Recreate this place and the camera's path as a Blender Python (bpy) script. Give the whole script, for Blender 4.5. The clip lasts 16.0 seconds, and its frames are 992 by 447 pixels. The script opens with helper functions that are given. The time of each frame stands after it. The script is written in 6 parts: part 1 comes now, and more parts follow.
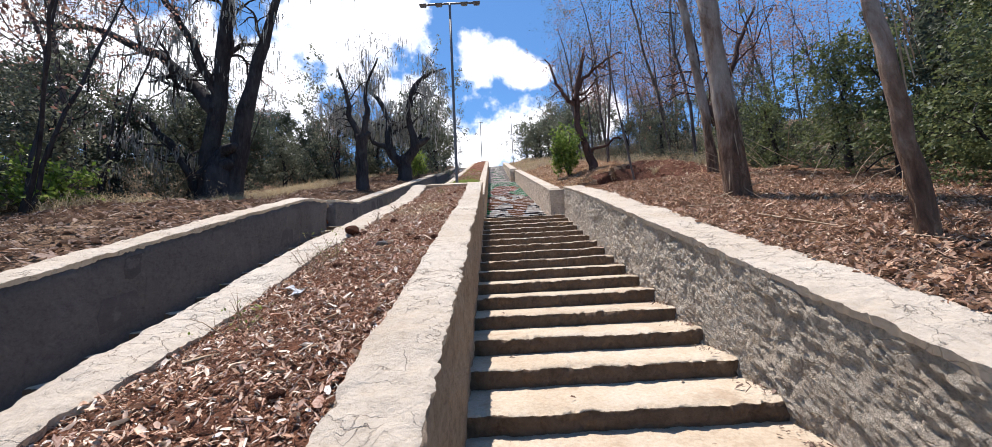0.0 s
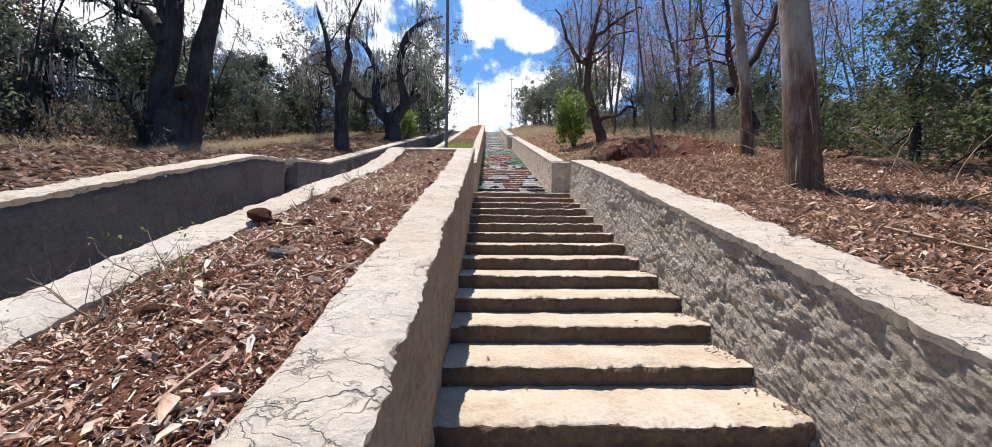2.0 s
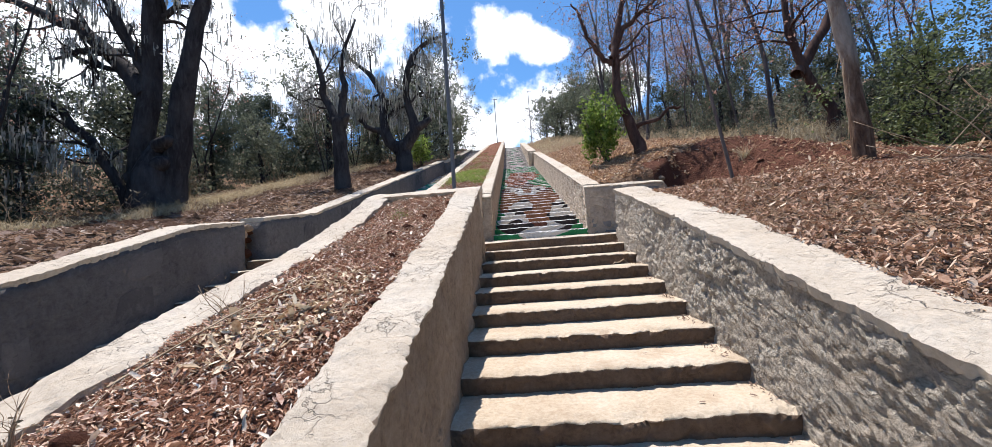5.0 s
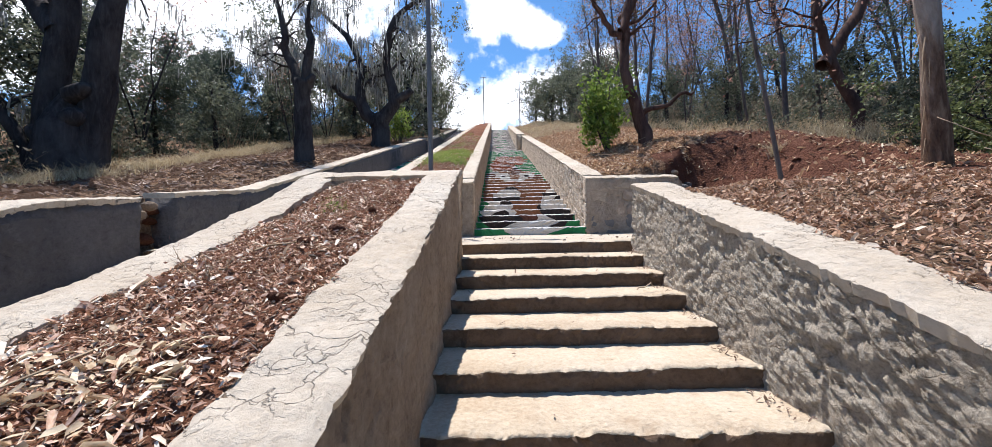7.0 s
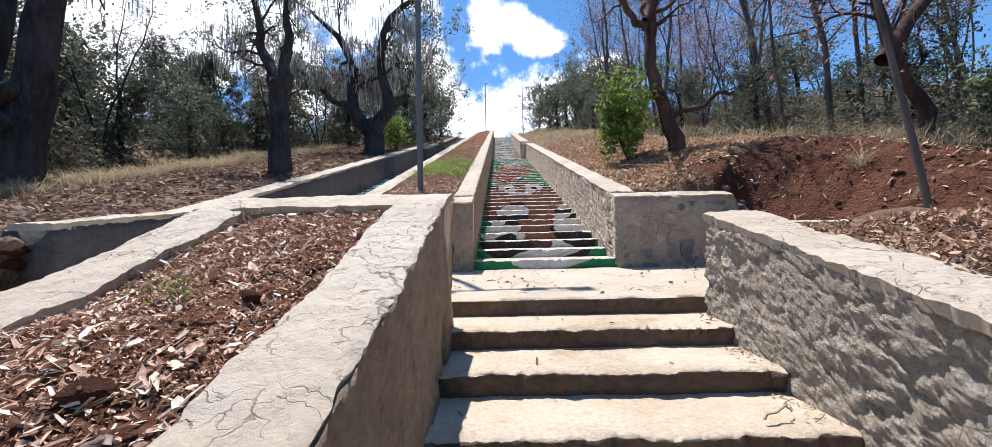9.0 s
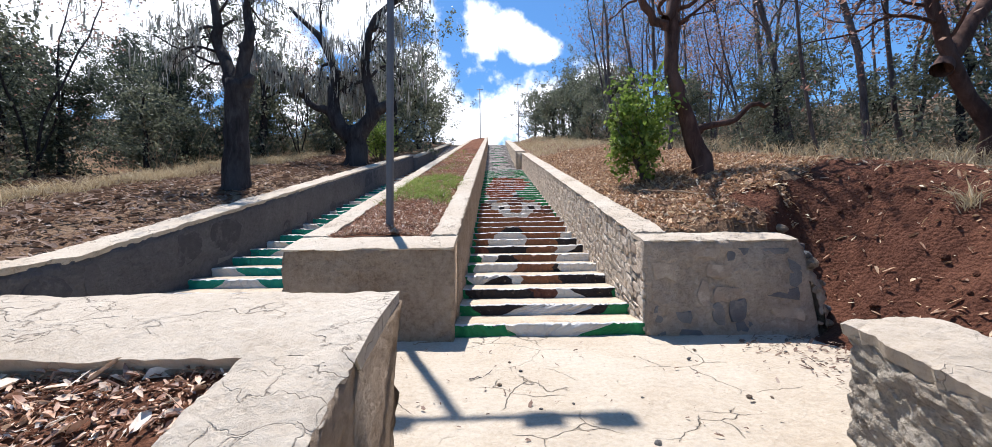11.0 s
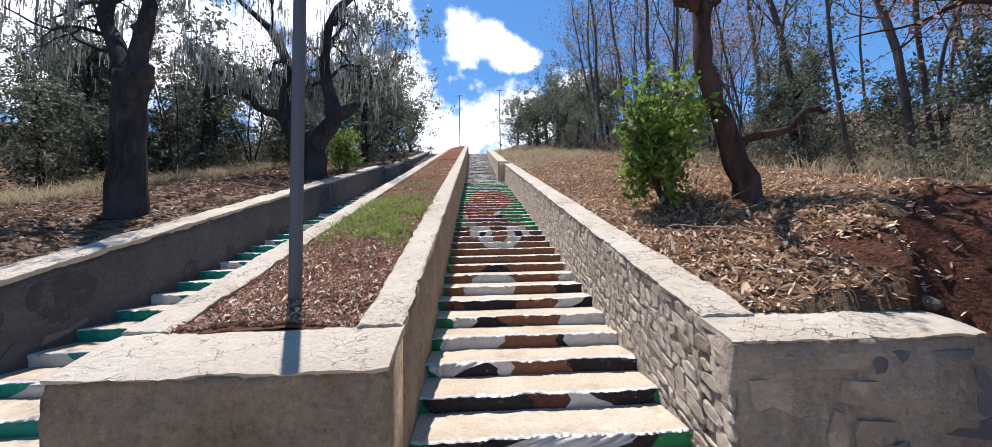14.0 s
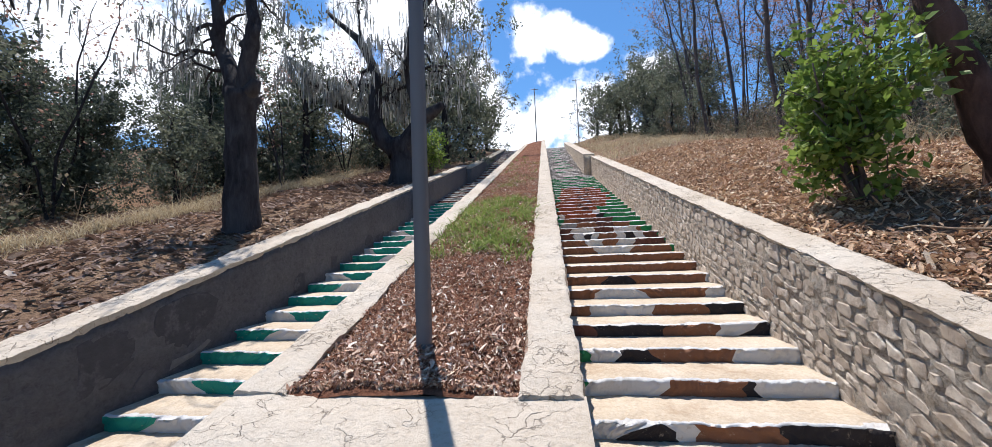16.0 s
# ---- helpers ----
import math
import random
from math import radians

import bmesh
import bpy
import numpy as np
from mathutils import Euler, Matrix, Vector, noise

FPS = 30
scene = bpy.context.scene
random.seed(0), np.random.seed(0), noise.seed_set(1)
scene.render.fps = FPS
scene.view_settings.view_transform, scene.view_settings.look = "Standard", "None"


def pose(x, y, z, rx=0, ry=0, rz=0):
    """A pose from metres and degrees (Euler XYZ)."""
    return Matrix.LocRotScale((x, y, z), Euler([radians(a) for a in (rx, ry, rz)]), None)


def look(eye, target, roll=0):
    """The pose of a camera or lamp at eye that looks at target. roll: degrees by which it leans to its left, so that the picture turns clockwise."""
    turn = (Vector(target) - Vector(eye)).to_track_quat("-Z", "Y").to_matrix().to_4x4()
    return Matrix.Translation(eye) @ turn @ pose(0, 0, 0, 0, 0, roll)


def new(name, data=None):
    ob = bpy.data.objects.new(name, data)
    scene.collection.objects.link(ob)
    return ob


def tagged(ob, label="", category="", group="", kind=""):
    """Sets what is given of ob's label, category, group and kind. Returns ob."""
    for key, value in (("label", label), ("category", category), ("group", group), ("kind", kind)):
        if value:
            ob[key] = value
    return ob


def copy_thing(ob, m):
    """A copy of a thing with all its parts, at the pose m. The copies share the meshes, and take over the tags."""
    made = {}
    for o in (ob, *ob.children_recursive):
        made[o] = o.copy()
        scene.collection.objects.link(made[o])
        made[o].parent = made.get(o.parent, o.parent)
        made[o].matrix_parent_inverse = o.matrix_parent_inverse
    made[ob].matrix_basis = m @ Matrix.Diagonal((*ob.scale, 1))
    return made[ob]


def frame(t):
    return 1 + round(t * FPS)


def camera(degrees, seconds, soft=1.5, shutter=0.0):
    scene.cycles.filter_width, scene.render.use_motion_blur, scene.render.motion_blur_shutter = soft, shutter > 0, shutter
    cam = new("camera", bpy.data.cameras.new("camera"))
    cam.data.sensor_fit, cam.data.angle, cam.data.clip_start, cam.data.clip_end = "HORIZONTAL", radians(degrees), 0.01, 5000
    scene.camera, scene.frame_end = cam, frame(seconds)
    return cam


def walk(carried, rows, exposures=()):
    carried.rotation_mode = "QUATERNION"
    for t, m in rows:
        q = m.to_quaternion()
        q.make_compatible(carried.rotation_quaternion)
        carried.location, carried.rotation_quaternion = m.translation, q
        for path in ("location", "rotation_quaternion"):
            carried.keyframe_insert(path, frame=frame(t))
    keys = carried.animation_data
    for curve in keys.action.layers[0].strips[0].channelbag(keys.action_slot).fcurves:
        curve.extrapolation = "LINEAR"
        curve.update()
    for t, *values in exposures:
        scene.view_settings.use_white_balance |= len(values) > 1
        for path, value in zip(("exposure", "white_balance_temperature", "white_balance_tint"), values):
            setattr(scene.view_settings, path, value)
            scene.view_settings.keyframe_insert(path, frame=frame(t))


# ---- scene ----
# ---- camera ----
cam = camera(105.4, 16.0, soft=0.8)
METRES, EYE, TILT, LEAN, TURN = 10.8, -1.164, 6.4, 3.0, 0.0
ROWS = [
    (0.0, 0.0, 0.0, 0.0, 0.0, 0.0, -0.0),
    (0.5, -0.0014, 0.0321, -0.0013, -2.44, -1.09, -3.8),
    (1.0, 0.0053, 0.0631, 0.0019, -1.49, -5.83, -0.3),
    (1.5, -0.0005, 0.0991, 0.012, -3.5, -7.05, -0.67),
    (2.0, 0.0015, 0.1305, 0.0176, -1.03, -5.0, -3.48),
    (2.5, -0.0007, 0.1591, 0.0211, 2.67, -2.55, -1.4),
    (3.0, 0.0064, 0.1914, 0.0269, -1.72, -5.35, -2.57),
    (3.5, 0.0107, 0.2207, 0.0411, 0.76, -2.67, -0.26),
    (6.0, 0.0182, 0.3781, 0.0668, 3.66, -3.75, 1.39),
    (6.5, 0.0145, 0.4068, 0.0655, 2.81, -4.62, -1.24),
    (7.0, 0.0092, 0.4377, 0.0745, 0.46, -5.47, -1.77),
    (7.5, 0.0104, 0.4696, 0.0804, 0.69, -3.87, -1.68),
    (8.0, 0.0054, 0.5027, 0.0825, 1.37, -3.63, -0.58),
    (10.5, 0.0015, 0.668, 0.1159, -0.31, -5.68, -3.7),
    (11.0, 0.0049, 0.6958, 0.127, -0.09, -3.51, -2.35),
    (11.5, 0.0152, 0.7271, 0.1395, -1.9, -3.35, -1.73),
    (12.0, 0.0165, 0.7534, 0.1396, -0.51, -3.5, -3.29),
    (12.5, 0.0194, 0.7832, 0.1432, -3.63, -4.62, -1.25),
    (13.0, 0.0226, 0.8154, 0.1551, -4.55, -2.95, 0.84),
    (13.5, 0.0163, 0.84, 0.1582, -1.28, -1.55, -2.27),
    (14.0, 0.0079, 0.8635, 0.1615, -2.91, -2.3, -2.19),
    (14.5, 0.0063, 0.8917, 0.1705, -3.08, -3.34, -0.71),
    (15.0, -0.0084, 0.9114, 0.1679, -1.72, -2.48, -2.81),
    (15.5, -0.0313, 0.9258, 0.1741, 2.48, -3.34, -2.51),
    (16.0, -0.0493, 0.9368, 0.1691, 7.92, -3.11, 0.1),
]
walk(cam, [(t, pose(0, 0, EYE, TILT, LEAN, TURN) @ pose(METRES * x, METRES * y, METRES * z, 90 + pitch, roll, yaw)) for t, x, y, z, yaw, pitch, roll in ROWS],
     [(0, 0.48, 6350, 15), (5.8, 0.55, 6200, 13), (10.3, 0.54, 6150, 13), (12.0, 0.58, 6100, 13), (13.2, 0.58, 6100, 13), (14.0, 0.46, 6100, 13), (16, 0.45, 6100, 13)])

# ---- world and sun ----
SUN_WAY = Vector((-1.07, 2.445, 7.84)).normalized()
SUN_ELEV = math.asin(SUN_WAY.z)
SUN_AZIM = math.atan2(SUN_WAY.x, SUN_WAY.y)
world = bpy.data.worlds.new("sky")
scene.world = world
world.use_nodes = True
wn, wl = world.node_tree.nodes, world.node_tree.links
wn.clear()
w_out = wn.new("ShaderNodeOutputWorld")
w_bg = wn.new("ShaderNodeBackground")
w_sky = wn.new("ShaderNodeTexSky")
w_sky.sky_type = "NISHITA"
w_sky.sun_disc = False
w_sky.sun_elevation, w_sky.sun_rotation = SUN_ELEV, SUN_AZIM
w_sky.air_density, w_sky.dust_density, w_sky.ozone_density = 1.0, 0.2, 2.5
w_bg.inputs["Strength"].default_value = 0.09
w_co = wn.new("ShaderNodeTexCoord")


def w_math(op, a, b=None, c=None):
    n = wn.new("ShaderNodeMath")
    n.operation = op
    for i, v in enumerate((a, b, c)):
        if v is None:
            continue
        if isinstance(v, (int, float)):
            n.inputs[i].default_value = v
        else:
            wl.new(v, n.inputs[i])
    return n.outputs[0]


# cumulus: each bank is a direction with a spread, broken up by noise
CLOUDS = [
    (-0.006, 0.945, 0.29, 0.15), (0.124, 0.92, 0.34, 0.11), (-0.10, 0.93, 0.31, 0.13), (0.25, 0.889, 0.355, 0.09), (0.20, 0.93, 0.24, 0.11),
    (-0.02, 0.87, 0.497, 0.07), (0.035, 0.868, 0.495, 0.055), (0.085, 0.88, 0.465, 0.055), (0.12, 0.88, 0.457, 0.05),
    (-0.46, 0.79, 0.40, 0.16), (-0.62, 0.69, 0.37, 0.19), (-0.75, 0.56, 0.36, 0.2), (-0.229, 0.797, 0.57, 0.13), (-0.19, 0.90, 0.39, 0.10),
    (-0.36, 0.76, 0.53, 0.13),
]
w_noise = wn.new("ShaderNodeTexNoise")
w_noise.inputs["Scale"].default_value = 12.0
w_noise.inputs["Detail"].default_value = 9.0
w_noise.inputs["Roughness"].default_value = 0.58
wl.new(w_co.outputs["Generated"], w_noise.inputs["Vector"])
w_dens = None
for cx, cy, cz, cr in CLOUDS:
    d = wn.new("ShaderNodeVectorMath")
    d.operation = "DISTANCE"
    wl.new(w_co.outputs["Generated"], d.inputs[0])
    d.inputs[1].default_value = Vector((cx, cy, cz)).normalized()
    v = w_math("SUBTRACT", 1.0, w_math("DIVIDE", d.outputs["Value"], cr))
    w_dens = v if w_dens is None else w_math("MAXIMUM", w_dens, v)
w_dens = w_math("MAXIMUM", w_dens, -0.9)
w_dens = w_math("ADD", w_math("MULTIPLY", w_dens, 0.9), w_math("MULTIPLY", w_math("SUBTRACT", w_noise.outputs["Fac"], 0.55), 2.0))
w_ramp = wn.new("ShaderNodeMapRange")
w_ramp.interpolation_type = "SMOOTHSTEP"
w_ramp.inputs["From Min"].default_value = -0.02
w_ramp.inputs["From Max"].default_value = 0.42
wl.new(w_dens, w_ramp.inputs["Value"])
w_mix = wn.new("ShaderNodeMix")
w_mix.data_type = "RGBA"
wl.new(w_ramp.outputs["Result"], w_mix.inputs["Factor"])
w_tint = wn.new("ShaderNodeMix")
w_tint.data_type, w_tint.blend_type = "RGBA", "MULTIPLY"
w_tint.inputs["Factor"].default_value = 1.0
w_tint.inputs["B"].default_value = (0.73, 1.11, 1.32, 1)
wl.new(w_sky.outputs[0], w_tint.inputs["A"])
wl.new(w_tint.outputs["Result"], w_mix.inputs["A"])
w_mix.inputs["B"].default_value = (12.6, 12.8, 13.1, 1)
wl.new(w_mix.outputs["Result"], w_bg.inputs["Color"])
wl.new(w_bg.outputs[0], w_out.inputs["Surface"])
sun = new("sun", bpy.data.lights.new("sun", "SUN"))
sun.data.energy = 5.0
sun.data.angle = radians(0.53)
sun.data.color = (1.0, 0.945, 0.865)
sun.matrix_world = look((0, 0, 30), Vector((0, 0, 30)) - SUN_WAY)


# ---- materials ----
class Mat:
    """A small wrapper to write node materials in few lines."""

    def __init__(self, name, rough=0.85, metal=0.0, spec=0.3):
        self.m = bpy.data.materials.new(name)
        self.m.use_nodes = True
        self.n, self.l = self.m.node_tree.nodes, self.m.node_tree.links
        self.b = self.n["Principled BSDF"]
        self.b.inputs["Roughness"].default_value = rough
        self.b.inputs["Metallic"].default_value = metal
        self.b.inputs["Specular IOR Level"].default_value = spec
        self.co = self.n.new("ShaderNodeTexCoord").outputs["Object"]

    def noise(self, scale, detail=6.0, rough=0.6, stretch=None, warp=0.0):
        x = self.n.new("ShaderNodeTexNoise")
        x.inputs["Scale"].default_value, x.inputs["Detail"].default_value, x.inputs["Roughness"].default_value = scale, detail, rough
        x.inputs["Distortion"].default_value = warp
        self.l.new(self.stretch(stretch), x.inputs["Vector"])
        return x.outputs["Fac"]

    def stretch(self, s):
        if s is None:
            return self.co
        mp = self.n.new("ShaderNodeMapping")
        mp.inputs["Scale"].default_value = s
        self.l.new(self.co, mp.inputs["Vector"])
        return mp.outputs[0]

    def cells(self, scale, feature="F1", out="Distance", stretch=None, rand=1.0):
        x = self.n.new("ShaderNodeTexVoronoi")
        x.feature = feature
        x.inputs["Scale"].default_value = scale
        x.inputs["Randomness"].default_value = rand
        self.l.new(self.stretch(stretch), x.inputs["Vector"])
        return x.outputs[out]

    def ramp(self, fac, stops):
        r = self.n.new("ShaderNodeValToRGB")
        while len(r.color_ramp.elements) < len(stops):
            r.color_ramp.elements.new(0.5)
        for e, (p, c) in zip(r.color_ramp.elements, stops):
            e.position, e.color = p, (*c, 1) if len(c) == 3 else c
        self.l.new(fac, r.inputs["Fac"])
        return r.outputs["Color"]

    def mix(self, fac, a, b, mode="MIX"):
        x = self.n.new("ShaderNodeMix")
        x.data_type, x.blend_type = "RGBA", mode
        for key, v in (("Factor", fac), ("A", a), ("B", b)):
            if isinstance(v, (int, float)):
                x.inputs[key].default_value = v
            elif isinstance(v, tuple):
                x.inputs[key].default_value = (*v, 1)
            else:
                self.l.new(v, x.inputs[key])
        return x.outputs["Result"]

    def math(self, op, a, b=0.0):
        x = self.n.new("ShaderNodeMath")
        x.operation = op
        for i, v in enumerate((a, b)):
            if isinstance(v, (int, float)):
                x.inputs[i].default_value = v
            else:
                self.l.new(v, x.inputs[i])
        return x.outputs[0]

    def warp(self, amount, scale):
        """Bends the coordinates of what follows by noise."""
        wv = self.n.new("ShaderNodeTexNoise")
        wv.inputs["Scale"].default_value, wv.inputs["Detail"].default_value = scale, 6.0
        self.l.new(self.co, wv.inputs["Vector"])
        off = self.n.new("ShaderNodeVectorMath")
        off.operation = "MULTIPLY_ADD"
        self.l.new(wv.outputs["Color"], off.inputs[0])
        off.inputs[1].default_value = (amount, amount, amount)
        self.l.new(self.co, off.inputs[2])
        self.co = off.outputs[0]

    def island(self):
        return self.n.new("ShaderNodeNewGeometry").outputs["Random Per Island"]

    def random(self):
        return self.n.new("ShaderNodeObjectInfo").outputs["Random"]

    def done(self, color, bump=None, depth=0.02, strength=0.6, rough=None, thin=0.0):
        if isinstance(color, tuple):
            self.b.inputs["Base Color"].default_value = (*color, 1)
        else:
            self.l.new(color, self.b.inputs["Base Color"])
        if bump is not None:
            x = self.n.new("ShaderNodeBump")
            x.inputs["Distance"].default_value, x.inputs["Strength"].default_value = depth, strength
            self.l.new(bump, x.inputs["Height"])
            self.l.new(x.outputs[0], self.b.inputs["Normal"])
        if rough is not None:
            self.l.new(rough, self.b.inputs["Roughness"])
        if thin:
            t = self.n.new("ShaderNodeBsdfTranslucent")
            s = self.n.new("ShaderNodeMixShader")
            s.inputs["Fac"].default_value = thin
            if isinstance(color, tuple):
                t.inputs["Color"].default_value = (*color, 1)
            else:
                self.l.new(color, t.inputs["Color"])
            self.l.new(self.b.outputs[0], s.inputs[1])
            self.l.new(t.outputs[0], s.inputs[2])
            self.l.new(s.outputs[0], self.n["Material Output"].inputs["Surface"])
        return self.m


def make_cap():
    m = Mat("pale_mortar_cap", 0.92)
    big, fine = m.noise(1.3, 5), m.noise(30, 9, 0.74)
    col = m.ramp(big, [(0.3, (0.44, 0.355, 0.26)), (0.5, (0.52, 0.44, 0.345)), (0.7, (0.58, 0.515, 0.425))])
    col = m.mix(0.28, col, m.ramp(fine, [(0.33, (0.20, 0.15, 0.11)), (0.46, (0.50, 0.43, 0.34)), (0.64, (0.66, 0.60, 0.51))]))
    plain = m.co
    m.warp(0.26, 7.0)
    crack = m.cells(2.6, "DISTANCE_TO_EDGE", stretch=(0.55, 1.5, 1))
    hair = m.cells(8.0, "DISTANCE_TO_EDGE", stretch=(0.6, 1.3, 1))
    m.co = plain
    gate = m.ramp(m.noise(1.6, 3), [(0.50, (0, 0, 0)), (0.60, (1, 1, 1))])
    line = m.mix(1.0, m.ramp(crack, [(0.001, (0.8, 0.8, 0.8)), (0.011, (0, 0, 0))]), gate, "MULTIPLY")
    hair = m.mix(1.0, m.ramp(hair, [(0.002, (0.6, 0.6, 0.6)), (0.022, (0, 0, 0))]), m.ramp(m.noise(2.7, 3), [(0.47, (0, 0, 0)), (0.56, (1, 1, 1))]), "MULTIPLY")
    nick = m.ramp(m.noise(14, 7, 0.72, stretch=(1.2, 0.6, 1)), [(0.28, (0.75, 0.75, 0.75)), (0.325, (0, 0, 0))])
    line = m.mix(1.0, m.mix(1.0, line, hair, "LIGHTEN"), nick, "LIGHTEN")
    col = m.mix(line, col, (0.15, 0.115, 0.085))
    relief = m.math("SUBTRACT", m.math("ADD", m.math("MULTIPLY", m.noise(7, 7, 0.68), 1.0), m.math("MULTIPLY", fine, 0.5)), m.math("MULTIPLY", line, 0.8))
    return m.done(col, relief, 0.035, 0.75)


def make_tread():
    m = Mat("worn_sandstone_tread", 0.92)
    big, fine = m.noise(1.7, 5, warp=0.4), m.noise(34, 8, 0.7)
    col = m.ramp(big, [(0.3, (0.42, 0.32, 0.22)), (0.5, (0.54, 0.445, 0.33)), (0.72, (0.62, 0.545, 0.44))])
    col = m.mix(0.3, col, m.ramp(fine, [(0.36, (0.30, 0.21, 0.13)), (0.62, (0.68, 0.58, 0.44))]))
    col = m.mix(m.ramp(m.noise(3.3, 7), [(0.56, (0, 0, 0)), (0.70, (0.5, 0.5, 0.5))]), col, (0.33, 0.22, 0.13))
    relief = m.math("ADD", m.noise(9, 7, 0.65), m.math("MULTIPLY", fine, 0.4))
    return m.done(col, relief, 0.04, 0.8)


def make_landing():
    m = Mat("cream_paved_landing", 0.92)
    big, fine = m.noise(1.1, 5, warp=0.5), m.noise(30, 8, 0.7)
    col = m.ramp(big, [(0.3, (0.41, 0.335, 0.25)), (0.5, (0.48, 0.41, 0.32)), (0.7, (0.54, 0.48, 0.395))])
    col = m.mix(0.25, col, m.ramp(fine, [(0.36, (0.38, 0.29, 0.19)), (0.62, (0.72, 0.63, 0.50))]))
    plain = m.co
    m.warp(0.2, 4.0)
    edge = m.cells(2.0, "DISTANCE_TO_EDGE")
    m.co = plain
    line = m.ramp(edge, [(0.001, (0.8, 0.8, 0.8)), (0.008, (0, 0, 0))])
    gate = m.ramp(m.noise(1.4, 2), [(0.5, (0, 0, 0)), (0.58, (1, 1, 1))])
    line = m.mix(1.0, line, gate, "MULTIPLY")
    col = m.mix(m.math("MULTIPLY", line, 0.6), col, (0.26, 0.20, 0.14))
    relief = m.math("SUBTRACT", m.math("ADD", m.noise(6, 7, 0.65), m.math("MULTIPLY", fine, 0.35)), m.math("MULTIPLY", line, 0.8))
    return m.done(col, relief, 0.045, 0.95)


def make_rubble(name, scale, joint, contrast):
    """Rubble stones smeared with mortar: warped cells give stone and joint, noise the chiselled faces."""
    m = Mat(name, 0.95)
    plain = m.co
    m.warp(0.22, 5.0)
    edge = m.cells(scale, "DISTANCE_TO_EDGE", stretch=(1, 0.75, 1.15))
    tone = m.cells(scale, "F1", "Color", stretch=(1, 0.75, 1.15))
    crev = m.cells(scale * 2.6, "DISTANCE_TO_EDGE", stretch=(1, 0.7, 1.3))
    m.co = plain
    bw = m.n.new("ShaderNodeSeparateColor")
    m.l.new(tone, bw.inputs[0])
    fine, streak = m.noise(45, 9, 0.74), m.noise(17, 9, 0.74, stretch=(1, 0.8, 1.2), warp=0.4)
    stone = m.ramp(bw.outputs[0], [(0.0, (0.46, 0.39, 0.32)), (0.35, (0.60, 0.50, 0.40)), (0.7, (0.70, 0.59, 0.47)), (1.0, (0.74, 0.66, 0.56))])
    mortar = m.ramp(m.noise(4, 6), [(0.35, (0.58, 0.51, 0.42)), (0.65, (0.72, 0.66, 0.57))])
    cover = m.math("ADD", edge, m.math("MULTIPLY", m.math("SUBTRACT", m.noise(6, 7, 0.65), 0.5), 0.30))
    k = m.ramp(cover, [(joint, (0, 0, 0)), (joint + 0.05, (1, 1, 1))])
    col = m.mix(k, mortar, stone)
    # Streak and fine noise also paint the relief's light and dark into the colour.
    col = m.mix(contrast, col, m.ramp(streak, [(0.34, (0.17, 0.135, 0.105)), (0.44, (0.46, 0.385, 0.30)), (0.56, (0.60, 0.525, 0.43)), (0.66, (0.76, 0.69, 0.59))]))
    col = m.mix(0.34, col, m.ramp(fine, [(0.38, (0.06, 0.045, 0.03)), (0.47, (0.46, 0.385, 0.295)), (0.6, (0.84, 0.74, 0.61))]))
    # Crevices: shade painted as thin dark lines, with dips in the bump.
    gap = m.mix(1.0, m.ramp(crev, [(0.0, (1, 1, 1)), (0.05, (0, 0, 0))]), m.ramp(m.noise(5, 4), [(0.48, (0, 0, 0)), (0.6, (0.45, 0.45, 0.45))]), "MULTIPLY")
    col = m.mix(gap, col, (0.11, 0.085, 0.062))
    relief = m.math("ADD", m.math("ADD", m.math("MULTIPLY", k, -0.2), m.math("MULTIPLY", gap, -0.7)), m.math("ADD", m.math("MULTIPLY", streak, 1.4), m.math("MULTIPLY", fine, 0.6)))
    return m.done(col, relief, 0.06, 1.0)


def make_plaster(name, a, b, c):
    m = Mat(name, 0.93)
    big, fine = m.noise(1.5, 6, 0.6, warp=0.8), m.noise(30, 8, 0.7)
    col = m.ramp(big, [(0.3, a), (0.5, b), (0.7, c)])
    col = m.mix(0.22, col, m.ramp(fine, [(0.36, tuple(v * 0.5 for v in a)), (0.62, tuple(min(1, v * 1.3) for v in c))]))
    col = m.mix(m.ramp(m.noise(2.6, 5, stretch=(1, 1, 0.35)), [(0.55, (0, 0, 0)), (0.72, (0.55, 0.55, 0.55))]), col, tuple(v * 0.62 for v in a))
    chip = m.noise(14, 9, 0.74, warp=0.4)
    col = m.mix(0.35, col, m.ramp(chip, [(0.34, tuple(v * 0.4 for v in a)), (0.46, b), (0.58, c), (0.68, tuple(min(1, v * 1.3) for v in c))]))
    relief = m.math("ADD", m.noise(7, 7, 0.65), m.math("ADD", m.math("MULTIPLY", chip, 0.6), m.math("MULTIPLY", fine, 0.4)))
    return m.done(col, relief, 0.055, 0.95)


def make_stone(name, stops, grain=0.3):
    """Stones of one kind, each with a tone of its own."""
    m = Mat(name, 0.9)
    pick = m.math("FRACT", m.math("ADD", m.island(), m.random()))
    col = m.ramp(pick, stops)
    dark, pale = tuple(v * 0.45 for v in stops[0][1]), tuple(min(1, v * 1.25) for v in stops[-1][1])
    col = m.mix(grain, col, m.ramp(m.noise(9, 9, 0.72), [(0.32, dark), (0.5, stops[len(stops) // 2][1]), (0.68, pale)]))
    col = m.mix(m.ramp(m.noise(5, 7, 0.7), [(0.52, (0, 0, 0)), (0.62, (0.6, 0.6, 0.6))]), col, pale)
    return m.done(col, m.math("ADD", m.noise(14, 7, 0.7), m.math("MULTIPLY", m.noise(55, 7, 0.7), 0.4)), 0.03, 0.9)


